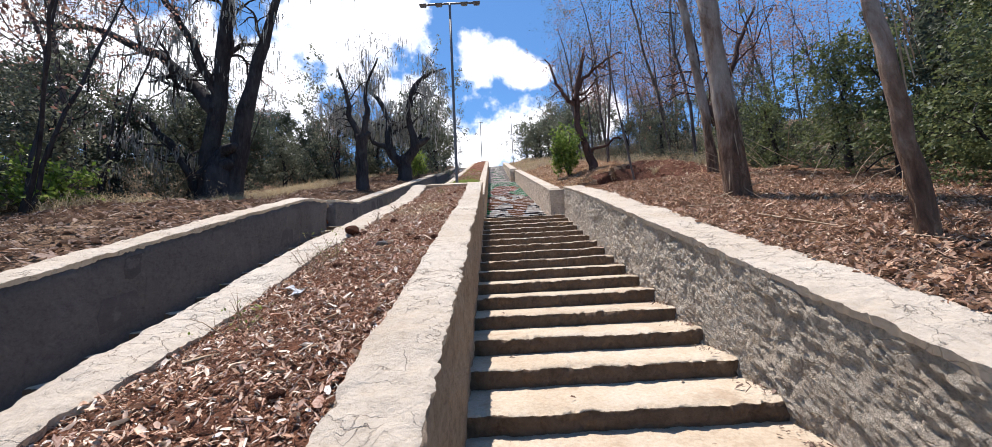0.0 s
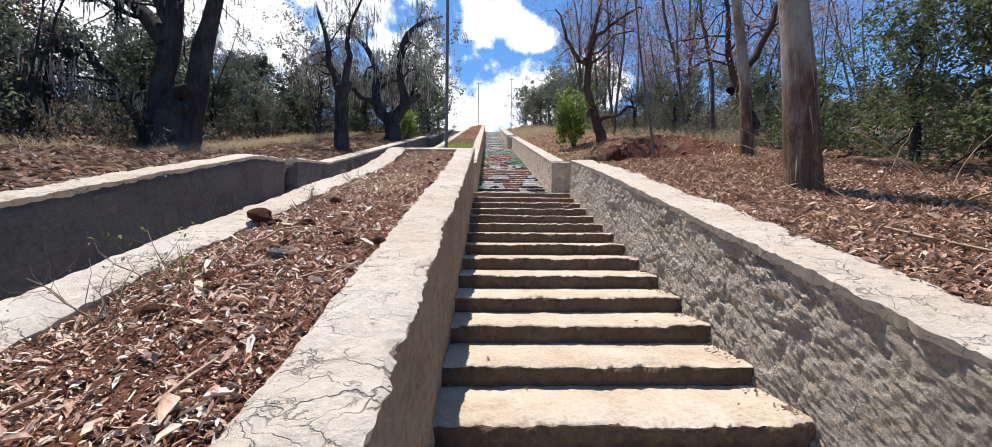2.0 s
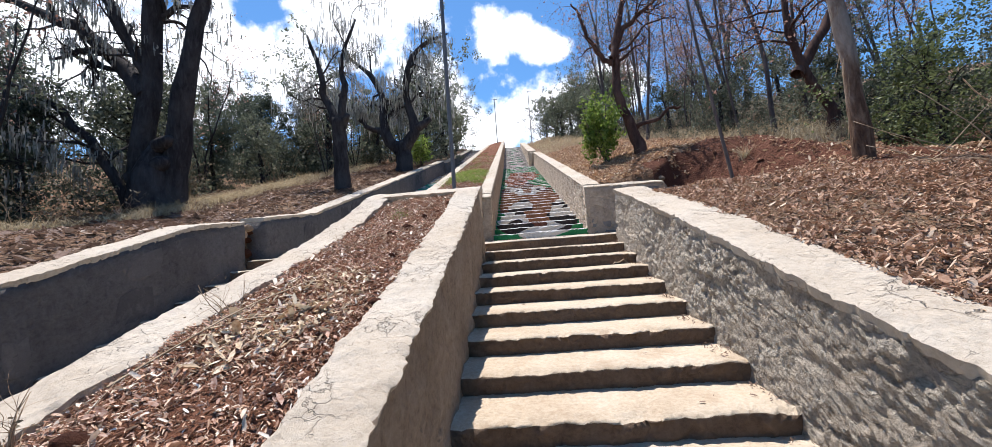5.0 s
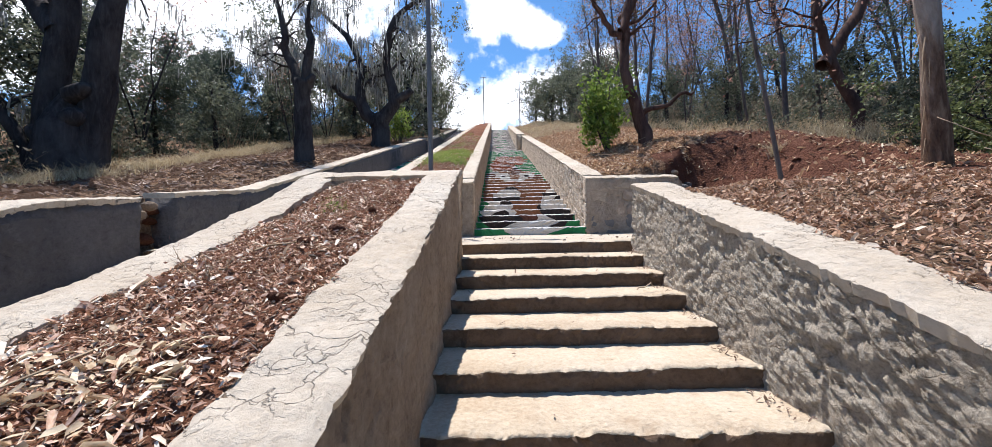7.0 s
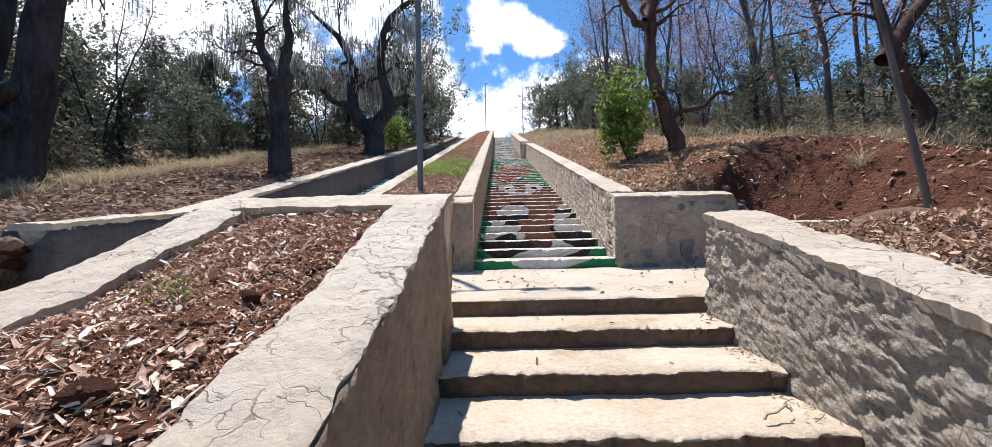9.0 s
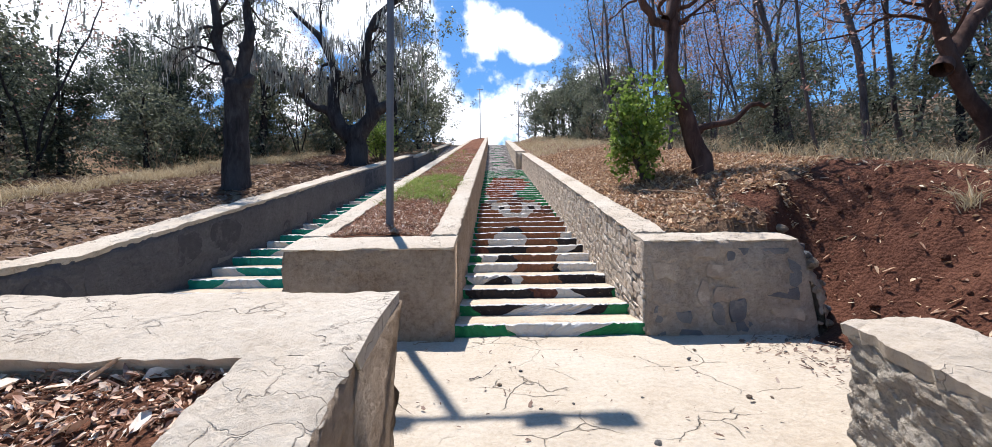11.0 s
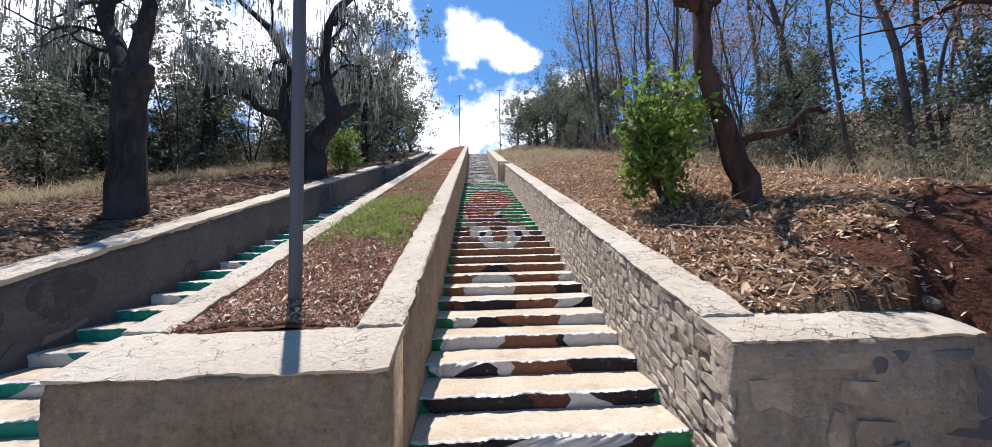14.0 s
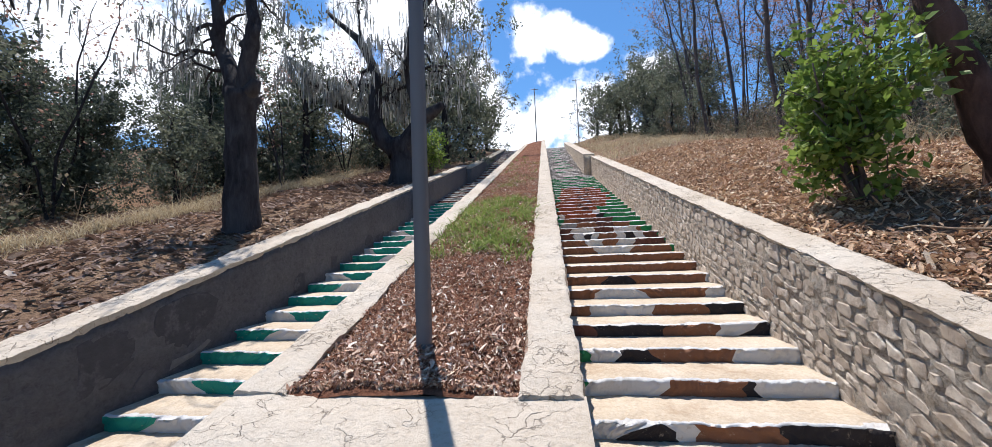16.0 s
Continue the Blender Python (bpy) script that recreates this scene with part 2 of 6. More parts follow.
def make_soil(name, dark, mid, light):
    m = Mat(name, 0.97, spec=0.1)
    a, b = m.noise(2.2, 6), m.noise(38, 8, 0.72)
    col = m.ramp(a, [(0.3, dark), (0.55, mid), (0.75, light)])
    col = m.mix(0.4, col, m.ramp(b, [(0.35, tuple(v * 0.45 for v in dark)), (0.62, tuple(min(1, v * 1.35) for v in light))]))
    lump = m.cells(24, "F1")
    return m.done(col, m.math("ADD", b, m.math("MULTIPLY", lump, -0.7)), 0.05, 0.9)


def make_ground():
    m = Mat("hillside_soil", 0.97, spec=0.1)
    a, b, c = m.noise(0.35, 5), m.noise(5, 7), m.noise(40, 8, 0.72)
    soil = m.ramp(b, [(0.3, (0.09, 0.042, 0.026)), (0.55, (0.17, 0.078, 0.045)), (0.75, (0.26, 0.135, 0.08))])
    litter = m.ramp(b, [(0.3, (0.15, 0.095, 0.06)), (0.55, (0.27, 0.18, 0.115)), (0.75, (0.38, 0.28, 0.18))])
    col = m.mix(m.ramp(a, [(0.40, (0, 0, 0)), (0.60, (1, 1, 1))]), soil, litter)
    col = m.mix(0.35, col, m.ramp(c, [(0.35, (0.04, 0.02, 0.014)), (0.62, (0.45, 0.32, 0.21))]))
    return m.done(col, m.math("ADD", c, m.math("MULTIPLY", m.cells(22), -0.6)), 0.05, 0.9)


def make_litter(name, stops, thin=0.15):
    m = Mat(name, 0.8, spec=0.15)
    col = m.ramp(m.island(), stops)
    col = m.mix(0.35, col, m.ramp(m.noise(60, 4), [(0.3, tuple(v * 0.5 for v in stops[0][1])), (0.7, stops[-1][1])]))
    return m.done(col, m.noise(90, 5), 0.004, 0.5, thin=thin)


def make_bark(name, dark, mid, light, scale=1.0, depth=0.03):
    m = Mat(name, 0.93, spec=0.15)
    ridge = m.noise(9 * scale, 7, 0.65, stretch=(1, 1, 0.22), warp=0.6)
    patch = m.noise(1.6 * scale, 5, stretch=(1, 1, 0.5))
    col = m.ramp(ridge, [(0.32, dark), (0.52, mid), (0.72, light)])
    col = m.mix(m.ramp(patch, [(0.45, (0, 0, 0)), (0.62, (0.6, 0.6, 0.6))]), col, light)
    col = m.mix(0.15, col, m.ramp(m.noise(60 * scale, 5), [(0.3, dark), (0.7, light)]))
    return m.done(col, m.math("ADD", ridge, m.math("MULTIPLY", m.noise(45 * scale, 6), 0.3)), depth, 0.9)


def make_leaf(name, a, b, c, thin=0.3, rough=0.55):
    m = Mat(name, rough, spec=0.3)
    col = m.ramp(m.island(), [(0.0, a), (0.5, b), (1.0, c)])
    return m.done(col, thin=thin)


def make_paint(name, color):
    m = Mat(name, 0.75)
    wear = m.ramp(m.noise(15, 7, 0.7), [(0.60, (0, 0, 0)), (0.72, (0.75, 0.75, 0.75))])
    col = m.mix(m.ramp(m.noise(3, 5), [(0.3, (0, 0, 0)), (0.7, (0.25, 0.25, 0.25))]), color, tuple(min(1, v * 0.6 + 0.03) for v in color))
    col = m.mix(wear, col, (0.42, 0.34, 0.26))
    return m.done(col, m.noise(18, 7, 0.7), 0.03, 0.7)


def make_metal(name, color):
    m = Mat(name, 0.5, 0.0, 0.4)
    col = m.mix(m.ramp(m.noise(3, 6, stretch=(1, 1, 0.3)), [(0.5, (0, 0, 0)), (0.7, (0.5, 0.5, 0.5))]), color, tuple(v * 0.6 for v in color))
    return m.done(col, m.noise(40, 4), 0.003, 0.4)


CAP, TREAD, LANDING, RUBBLE, STONE = make_cap(), make_tread(), make_landing(), make_rubble("rough_rubble_masonry", 3.2, 0.06, 0.5), make_stone("dark_basalt_stone", [(0.0, (0.10, 0.10, 0.105)), (0.5, (0.15, 0.145, 0.145)), (1.0, (0.22, 0.205, 0.19))])
RUBBLE_UP = make_rubble("coarse_rubble_masonry", 4.4, 0.05, 0.5)
PLASTER_GREY = make_plaster("grey_cement_render", (0.21, 0.195, 0.18), (0.28, 0.26, 0.235), (0.35, 0.325, 0.29))
# Darker copy of the grey render, with the left wall's shade in its colour.
PLASTER_SHADE = make_plaster("shade_darkened_render", (0.085, 0.08, 0.083), (0.12, 0.113, 0.115), (0.165, 0.155, 0.155))
FRONT = make_plaster("grey_brown_mortar", (0.26, 0.20, 0.15), (0.39, 0.31, 0.235), (0.51, 0.42, 0.335))
# Risers turn from the sun; their shade is put into this darker brown.
RISER = make_plaster("shade_darkened_riser", (0.105, 0.065, 0.044), (0.15, 0.10, 0.068), (0.215, 0.15, 0.105))
FRONT_TAN = make_plaster("tan_trowelled_mortar", (0.21, 0.135, 0.085), (0.36, 0.26, 0.175), (0.50, 0.39, 0.285))
STONE_WALL = make_stone("mixed_rubble_stone", [(0.0, (0.27, 0.21, 0.16)), (0.3, (0.42, 0.335, 0.255)), (0.7, (0.57, 0.475, 0.375)), (1.0, (0.68, 0.60, 0.50))], 0.55)
STONE_BLUE = make_stone("blue_grey_stone", [(0.0, (0.125, 0.12, 0.125)), (0.5, (0.17, 0.165, 0.165)), (1.0, (0.25, 0.225, 0.20))], 0.25)
STONE_TAN = make_stone("mortared_tan_stone", [(0.0, (0.33, 0.25, 0.19)), (0.5, (0.42, 0.335, 0.255)), (1.0, (0.50, 0.41, 0.32))], 0.25)
# Stones of the left wall, coloured darker for the side turned from the sun.
STONE_SHADE = make_stone("shade_darkened_wall_stone", [(0.0, (0.065, 0.062, 0.066)), (0.5, (0.095, 0.09, 0.093)), (1.0, (0.14, 0.13, 0.13))], 0.2)
PLASTER_TAN = make_plaster("tan_mortar_face", (0.23, 0.16, 0.108), (0.34, 0.25, 0.175), (0.46, 0.36, 0.27))
BED_SOIL = make_soil("red_bark_soil", (0.10, 0.04, 0.024), (0.19, 0.08, 0.046), (0.29, 0.14, 0.085))
GROUND = make_ground()
RED_DIRT = make_soil("bare_red_dirt", (0.065, 0.026, 0.018), (0.12, 0.05, 0.032), (0.19, 0.085, 0.053))
CRUMBS = make_litter("bark_crumbs", [(0.0, (0.14, 0.05, 0.028)), (0.4, (0.36, 0.155, 0.088)), (0.8, (0.58, 0.33, 0.20)), (1.0, (0.82, 0.66, 0.50))], 0.05)
CHIPS = make_litter("wood_chips", [(0.0, (0.18, 0.066, 0.036)), (0.3, (0.44, 0.20, 0.11)), (0.55, (0.66, 0.40, 0.25)), (0.78, (0.84, 0.68, 0.51)), (1.0, (0.95, 0.88, 0.78))], 0.05)
LEAF_DRY = make_litter("dry_fallen_leaves", [(0.0, (0.11, 0.04, 0.022)), (0.3, (0.32, 0.14, 0.07)), (0.6, (0.55, 0.31, 0.165)), (0.85, (0.77, 0.54, 0.33)), (1.0, (0.88, 0.76, 0.58))], 0.15)
LEAF_RED = make_litter("red_brown_fallen_leaves", [(0.0, (0.07, 0.026, 0.016)), (0.35, (0.24, 0.095, 0.05)), (0.7, (0.44, 0.22, 0.12)), (0.9, (0.66, 0.42, 0.26)), (1.0, (0.84, 0.70, 0.55))], 0.12)
LEAF_PALE = make_litter("pale_dry_leaves", [(0.0, (0.36, 0.22, 0.12)), (0.5, (0.68, 0.51, 0.33)), (1.0, (0.86, 0.76, 0.58))], 0.1)
# Leaf colours lowered to carry the tree shade of the left bank.
LEAF_SHADE = make_litter("shade_toned_fallen_leaves", [(0.0, (0.085, 0.042, 0.03)), (0.5, (0.18, 0.098, 0.068)), (0.9, (0.32, 0.22, 0.165)), (1.0, (0.56, 0.47, 0.39))], 0.15)
BARK_OAK = make_bark("dark_oak_bark", (0.014, 0.012, 0.013), (0.038, 0.034, 0.035), (0.085, 0.078, 0.077))
def make_peeling():
    m = Mat("pale_peeling_bark", 0.9, spec=0.15)
    a, c = m.noise(2.6, 7, 0.62, stretch=(1, 1, 0.4), warp=0.8), m.noise(12, 8, 0.7, stretch=(1, 1, 0.25), warp=0.5)
    col = m.ramp(a, [(0.34, (0.10, 0.06, 0.042)), (0.44, (0.22, 0.145, 0.105)), (0.50, (0.34, 0.28, 0.235)), (0.62, (0.40, 0.36, 0.325)), (0.72, (0.28, 0.25, 0.23))])
    col = m.mix(0.4, col, m.ramp(c, [(0.35, (0.08, 0.055, 0.04)), (0.55, (0.33, 0.27, 0.22)), (0.7, (0.48, 0.43, 0.385))]))
    sep = m.n.new("ShaderNodeSeparateXYZ")
    m.l.new(m.co, sep.inputs[0])
    foot = m.math("ADD", sep.outputs["Z"], m.math("MULTIPLY", m.math("SUBTRACT", m.noise(2.2, 6, 0.65, stretch=(1.6, 1.6, 0.5)), 0.5), 3.0))
    old = m.ramp(c, [(0.34, (0.045, 0.026, 0.018)), (0.52, (0.13, 0.075, 0.048)), (0.66, (0.26, 0.175, 0.115))])
    col = m.mix(m.ramp(m.math("MULTIPLY", foot, 0.4), [(0.25, (0.9, 0.9, 0.9)), (0.62, (0, 0, 0))]), col, old)
    return m.done(col, m.math("ADD", m.math("MULTIPLY", a, 1.5), c), 0.03, 0.9)


BARK_EUC = make_peeling()
BARK_RED = make_bark("red_brown_bark", (0.03, 0.018, 0.015), (0.075, 0.041, 0.032), (0.15, 0.09, 0.072), 0.8, 0.015)
BARK_THIN = make_bark("grey_brown_bark", (0.045, 0.036, 0.034), (0.10, 0.082, 0.076), (0.18, 0.152, 0.14), 1.5, 0.012)
TWIG = make_bark("dead_twig", (0.16, 0.11, 0.07), (0.32, 0.23, 0.15), (0.48, 0.38, 0.27), 2.5, 0.004)
MOSS = make_leaf("grey_hanging_lichen", (0.22, 0.22, 0.20), (0.33, 0.33, 0.30), (0.46, 0.46, 0.42), 0.45, 0.9)
LEAF_JUNIPER = make_leaf("dark_juniper_leaf", (0.048, 0.062, 0.046), (0.082, 0.10, 0.07), (0.14, 0.16, 0.11), 0.45)
LEAF_OLIVE = make_leaf("olive_grey_leaf", (0.085, 0.098, 0.065), (0.14, 0.155, 0.105), (0.23, 0.24, 0.17), 0.45)
LEAF_CONIFER = make_leaf("yellow_green_needle", (0.075, 0.10, 0.04), (0.13, 0.16, 0.065), (0.21, 0.24, 0.10), 0.4)
LEAF_BRIGHT = make_leaf("fresh_green_leaf", (0.09, 0.155, 0.025), (0.18, 0.27, 0.05), (0.33, 0.41, 0.10), 0.45, 0.45)
LEAF_RUST = make_leaf("rust_dead_leaf", (0.20, 0.10, 0.078), (0.34, 0.19, 0.145), (0.50, 0.33, 0.25), 0.5)
LEAF_EUC = make_leaf("grey_green_leaf", (0.075, 0.088, 0.055), (0.13, 0.145, 0.095), (0.23, 0.24, 0.17), 0.35)
GRASS_DRY = make_leaf("dry_yellow_grass", (0.34, 0.26, 0.15), (0.50, 0.41, 0.26), (0.66, 0.57, 0.40), 0.35, 0.8)
GRASS_GREEN = make_leaf("green_weed", (0.12, 0.18, 0.035), (0.22, 0.29, 0.065), (0.37, 0.40, 0.15), 0.45, 0.6)
BRUSH = make_leaf("grey_dry_brush", (0.12, 0.10, 0.07), (0.22, 0.185, 0.13), (0.34, 0.30, 0.21), 0.3, 0.85)
POLE_GREY = make_metal("painted_grey_steel", (0.125, 0.13, 0.14))
PAPER = make_plaster("crumpled_white_paper", (0.70, 0.70, 0.70), (0.78, 0.78, 0.77), (0.84, 0.84, 0.83))
PAINTS = {
    "white": make_paint("white_step_paint", (0.62, 0.60, 0.57)), "green": make_paint("green_step_paint", (0.02, 0.20, 0.07)),
    "teal": make_paint("teal_step_paint", (0.012, 0.25, 0.19)), "black": make_paint("black_step_paint", (0.022, 0.018, 0.02)),
    "brown": make_paint("brown_step_paint", (0.23, 0.10, 0.05)), "rust": make_paint("rust_step_paint", (0.27, 0.065, 0.022)),
    "grey": make_paint("grey_step_paint", (0.30, 0.29, 0.28)), "maroon": make_paint("maroon_step_paint", (0.12, 0.045, 0.03)),
}


# ---- mesh helpers ----
def smooth(v, a, b):
    k = min(1.0, max(0.0, (v - a) / (b - a)))
    return k * k * (3 - 2 * k)


def fbm(x, y, z=0.0, octaves=4):
    return noise.fractal(Vector((x, y, z)), 0.6, 2.1, octaves)


def mesh_from(name, verts, faces, mats, idx=None, shade=False, crisp=0):
    me = bpy.data.meshes.new(name)
    me.from_pydata(verts, [], faces)
    for m in mats if isinstance(mats, (list, tuple)) else [mats]:
        me.materials.append(m)
    if idx is not None:
        me.polygons.foreach_set("material_index", idx)
    if shade:
        me.polygons.foreach_set("use_smooth", [True] * len(me.polygons))
    me.update()
    if crisp:
        me.set_sharp_from_angle(angle=radians(crisp))
    return me


def quads_mesh(name, v, mat, per=4):
    """A mesh of loose polygons with per corners each, from an array of corners."""
    v = np.asarray(v, dtype=np.float32).reshape(-1, 3)
    n = len(v) // per
    me = bpy.data.meshes.new(name)
    me.vertices.add(len(v))
    me.vertices.foreach_set("co", v.ravel())
    me.loops.add(n * per)
    me.loops.foreach_set("vertex_index", np.arange(n * per, dtype=np.int32))
    me.polygons.add(n)
    me.polygons.foreach_set("loop_start", np.arange(0, n * per, per, dtype=np.int32))
    me.update(calc_edges=True)
    me.materials.append(mat)
    return me


def part_of(name, me, parent, label=""):
    ob = new(name, me)
    ob.parent = parent
    return tagged(ob, label)


def grid_faces(nu, nv, off=0):
    return [(off + i * nv + j, off + (i + 1) * nv + j, off + (i + 1) * nv + j + 1, off + i * nv + j + 1) for i in range(nu - 1) for j in range(nv - 1)]


def loft(rings, closed_ends=True):
    """Faces between rings of equal size, each ring a closed loop."""
    k = len(rings[0])
    verts = [p for r in rings for p in r]
    faces = [(i * k + j, i * k + (j + 1) % k, (i + 1) * k + (j + 1) % k, (i + 1) * k + j) for i in range(len(rings) - 1) for j in range(k)]
    if closed_ends:
        faces.append(tuple(range(k - 1, -1, -1)))
        faces.append(tuple((len(rings) - 1) * k + j for j in range(k)))
    return verts, faces


# ---- plan of the hillside ----
X_STAIR_L, X_STAIR_R = -0.225, 1.745         # right-hand stair
X_MED_L = -1.8                              # far side of the planter
X_WALL_L = -4.0                             # inner face of the outer left wall
LAND_0, LAND_1 = 9.1, 11.3                # front and back edge of the landing
RUN1, RISE1, RUN2, RISE2, LAND_RISE = 0.447, 0.137, 0.44, 0.131, 0.05
CREST = 43.6


def piecewise(v, pts):
    for (a, b), (c, d) in zip(pts, pts[1:]):
        if v <= c:
            return b + (d - b) * (v - a) / (c - a)
    return pts[-1][1]


def top_right(y):
    return piecewise(y, [(-29.73, -11.1), (1.9, -1.44), (7.07, 0.14), (9.0, 0.66), (11.24, 1.041), (27.41, 5.823), (43.67, 10.848), (59.66, 11.5), (3000, -200)])


def top_left(y):
    return piecewise(y, [(-29.72, -11.2), (3.0, -1.11), (5.08, -0.43), (6.07, -0.11), (7.2, 0.24), (8.05, 0.51), (8.95, 0.619), (9.45, 0.72), (11.14, 0.96), (26.81, 5.644), (43.67, 10.848), (59.66, 11.5), (3000, -200)])


def top_med_r(y):
    return piecewise(y, [(-29.75, -11.46), (1.43, -1.48), (5.3, -0.3), (6.5, 0.07), (7.3, 0.33), (8.37, 0.73), (8.85, 0.855), (11.14, 0.988), (11.6, 1.127), (27.4, 6.133), (43.65, 11.298)])


def top_med_l(y):
    return piecewise(y, [(-29.73, -11.2), (2.3, -1.295), (3.27, -0.945), (5.8, -0.195), (6.83, 0.105), (7.58, 0.37), (8.37, 0.70), (8.9, 0.857), (11.14, 0.998), (11.6, 1.127), (26.81, 5.864), (43.66, 11.098)])


def stair_z(y):
    """Height of the line of nosings."""
    return piecewise(y, [(LAND_0 - 40 * RUN1, -40 * RISE1), (LAND_0, 0.0), (LAND_1 - 0.3, LAND_RISE), (LAND_1, LAND_RISE + RISE2), (LAND_1 + 38 * RUN2, LAND_RISE + RISE2 * 39), (CREST, 10.3), (60, 10.4)])


def ground_z(x, y):
    yy = max(y, -14.0)
    rough = 0.09 * fbm(x * 0.45, y * 0.45, 1.0) + 0.035 * fbm(x * 1.9, y * 1.9, 2.0)
    if x > 1.95:
        h = top_right(yy) + 0.33 * smooth(x, 2.2, 4.2) * smooth(yy, 10.5, 13.5) + 0.12 * smooth(x, 2.4, 5.5) - 0.03
        h += 0.5 * math.exp(-((x - 5.6) / 1.6) ** 2 - ((yy - 11.6) / 1.6) ** 2)
        lip = 3.36 + 0.2 * fbm(y * 1.3, 3.0)
        cut = (1 - smooth(x, lip, lip + 1.9)) * smooth(yy, 8.75, 9.0) * (1 - smooth(yy, 11.45 + 0.3 * smooth(x, 3.3, 4.2), 11.65 + 0.85 * smooth(x, 3.3, 4.2)))
        h = h * (1 - cut) - 0.04 * cut
        h += rough * (1 - 0.8 * cut) * smooth(x, 1.95, 3.0)
        turned = smooth(x, 3.4, 3.9) * (1 - smooth(x, 6.2, 7.2)) * smooth(yy, 8.9, 9.4) * (1 - smooth(yy, 12.6, 13.6))
        h += turned * (0.07 * abs(fbm(x * 2.6, y * 2.6, 6.0)) + 0.035 * fbm(x * 7, y * 7, 7.0, 3))
        h += 3.2 * smooth(x, 8, 40)
        return h
    if x < -4.25:
        h = top_left(yy) + 0.1 * smooth(-x, 4.4, 6.0) - 0.06
        h += rough * smooth(-x, 4.3, 5.0)
        h += 2.6 * smooth(-x, 9, 40)
        gap = math.exp(-((yy - 9.25) / 0.2) ** 4) * (1 - smooth(-x, 4.5, 5.1))
        return h * (1 - gap) + 0.1 * gap
    return stair_z(yy) - 0.55


def axis(lo, hi, step, far):
    a = list(np.arange(lo, hi + 1e-6, step))
    g, s = [], step
    p = a[-1]
    while p < far:
        s *= 1.35
        p += s
        g.append(p)
    q, s, b = a[0], step, []
    while q > -far:
        s *= 1.35
        q -= s
        b.append(q)
    return b[::-1] + a + g


def build_ground():
    xs = sorted(set(round(float(v), 3) for v in axis(-13.0, 12.0, 0.24, 2500)) | {-4.4, -4.2, 1.9, 2.0, 3.3})
    ys = axis(-5.0, 47.0, 0.24, 2500)
    xs = sorted(set(xs) | set(np.round(np.arange(3.4, 6.8, 0.07), 3).tolist()))
    ys = sorted(set(np.round(ys, 3).tolist()) | set(np.round(np.arange(8.7, 13.2, 0.07), 3).tolist()))
    verts = [(x, y, ground_z(x, y)) for x in xs for y in ys]
    nv = len(ys)
    faces = grid_faces(len(xs), nv)
    idx = []
    for i in range(len(xs) - 1):
        for j in range(nv - 1):
            x, y = xs[i], ys[j]
            red = 3.2 < x < 7.4 + fbm(y, 1.0) and 8.6 < y < 13.2 + 0.7 * fbm(x * 0.7, 5.0) - 0.7 * smooth(x, 2.5, 4.0) + 1.2 * smooth(x, 4, 6)
            idx.append(1 if red else 0)
    ob = new("ground", mesh_from("ground", verts, faces, [GROUND, RED_DIRT], idx, True))
    tagged(ob, "red-brown hillside soil strewn with dry leaf litter", "ground", kind="structure")


build_ground()


# ---- walls ----
def rubble_relief(y, z):
    """Outward relief of rubble smeared with mortar: tilted stone faces in beds along the slope, broken by ragged ridges."""
    a, b = y * 0.956 + z * 0.292, z * 0.956 - y * 0.292
    w = 0.10 * fbm(y * 2.6, z * 2.6, 4.0, 3)
    p = Vector(((a + w) * 2.3, (b + 0.7 * w) * 4.4, 3.0))
    dist, near = noise.voronoi(p)
    q = near[0]
    r1, r2, r3 = noise.cell(q * 9.1), noise.cell(q * 5.3 + Vector((7, 1, 2))), noise.cell(q * 6.7 + Vector((1, 8, 3)))
    d = 0.008 * r1 + 0.012 * (p.x - q.x) * r2 + 0.014 * (p.y - q.y) * r3
    d -= 0.010 * (1 - smooth(dist[1] - dist[0], 0.0, 0.14))
    jag = 0.3 + 1.0 * smooth(fbm(y * 1.5, z * 2.2, 15.0, 2), -0.25, 0.45)
    d *= 0.5 + 0.5 * jag
    d += jag * 0.008 * (1 - 2.0 * abs(fbm(a * 5.6, b * 8.0, 2.0, 4))) - 0.004
    d += jag * 0.009 * fbm(a * 14, b * 16, 6.0, 3) + 0.007 * fbm(a * 29, b * 33, 9.0, 2)
    return d


def mortar_relief(y, z):
    """Trowelled mortar dragged down the face, with a few broken hollows."""
    d = 0.014 * fbm(y * 1.8, z * 1.4, 3.0, 3) + 0.012 * fbm(y * 7.5, z * 3.2, 5.0, 3) + 0.007 * fbm(y * 20, z * 13, 8.0, 2) - 0.006
    return d - 0.02 * smooth(fbm(y * 2.9, z * 3.7, 12.0, 3), 0.45, 0.7)


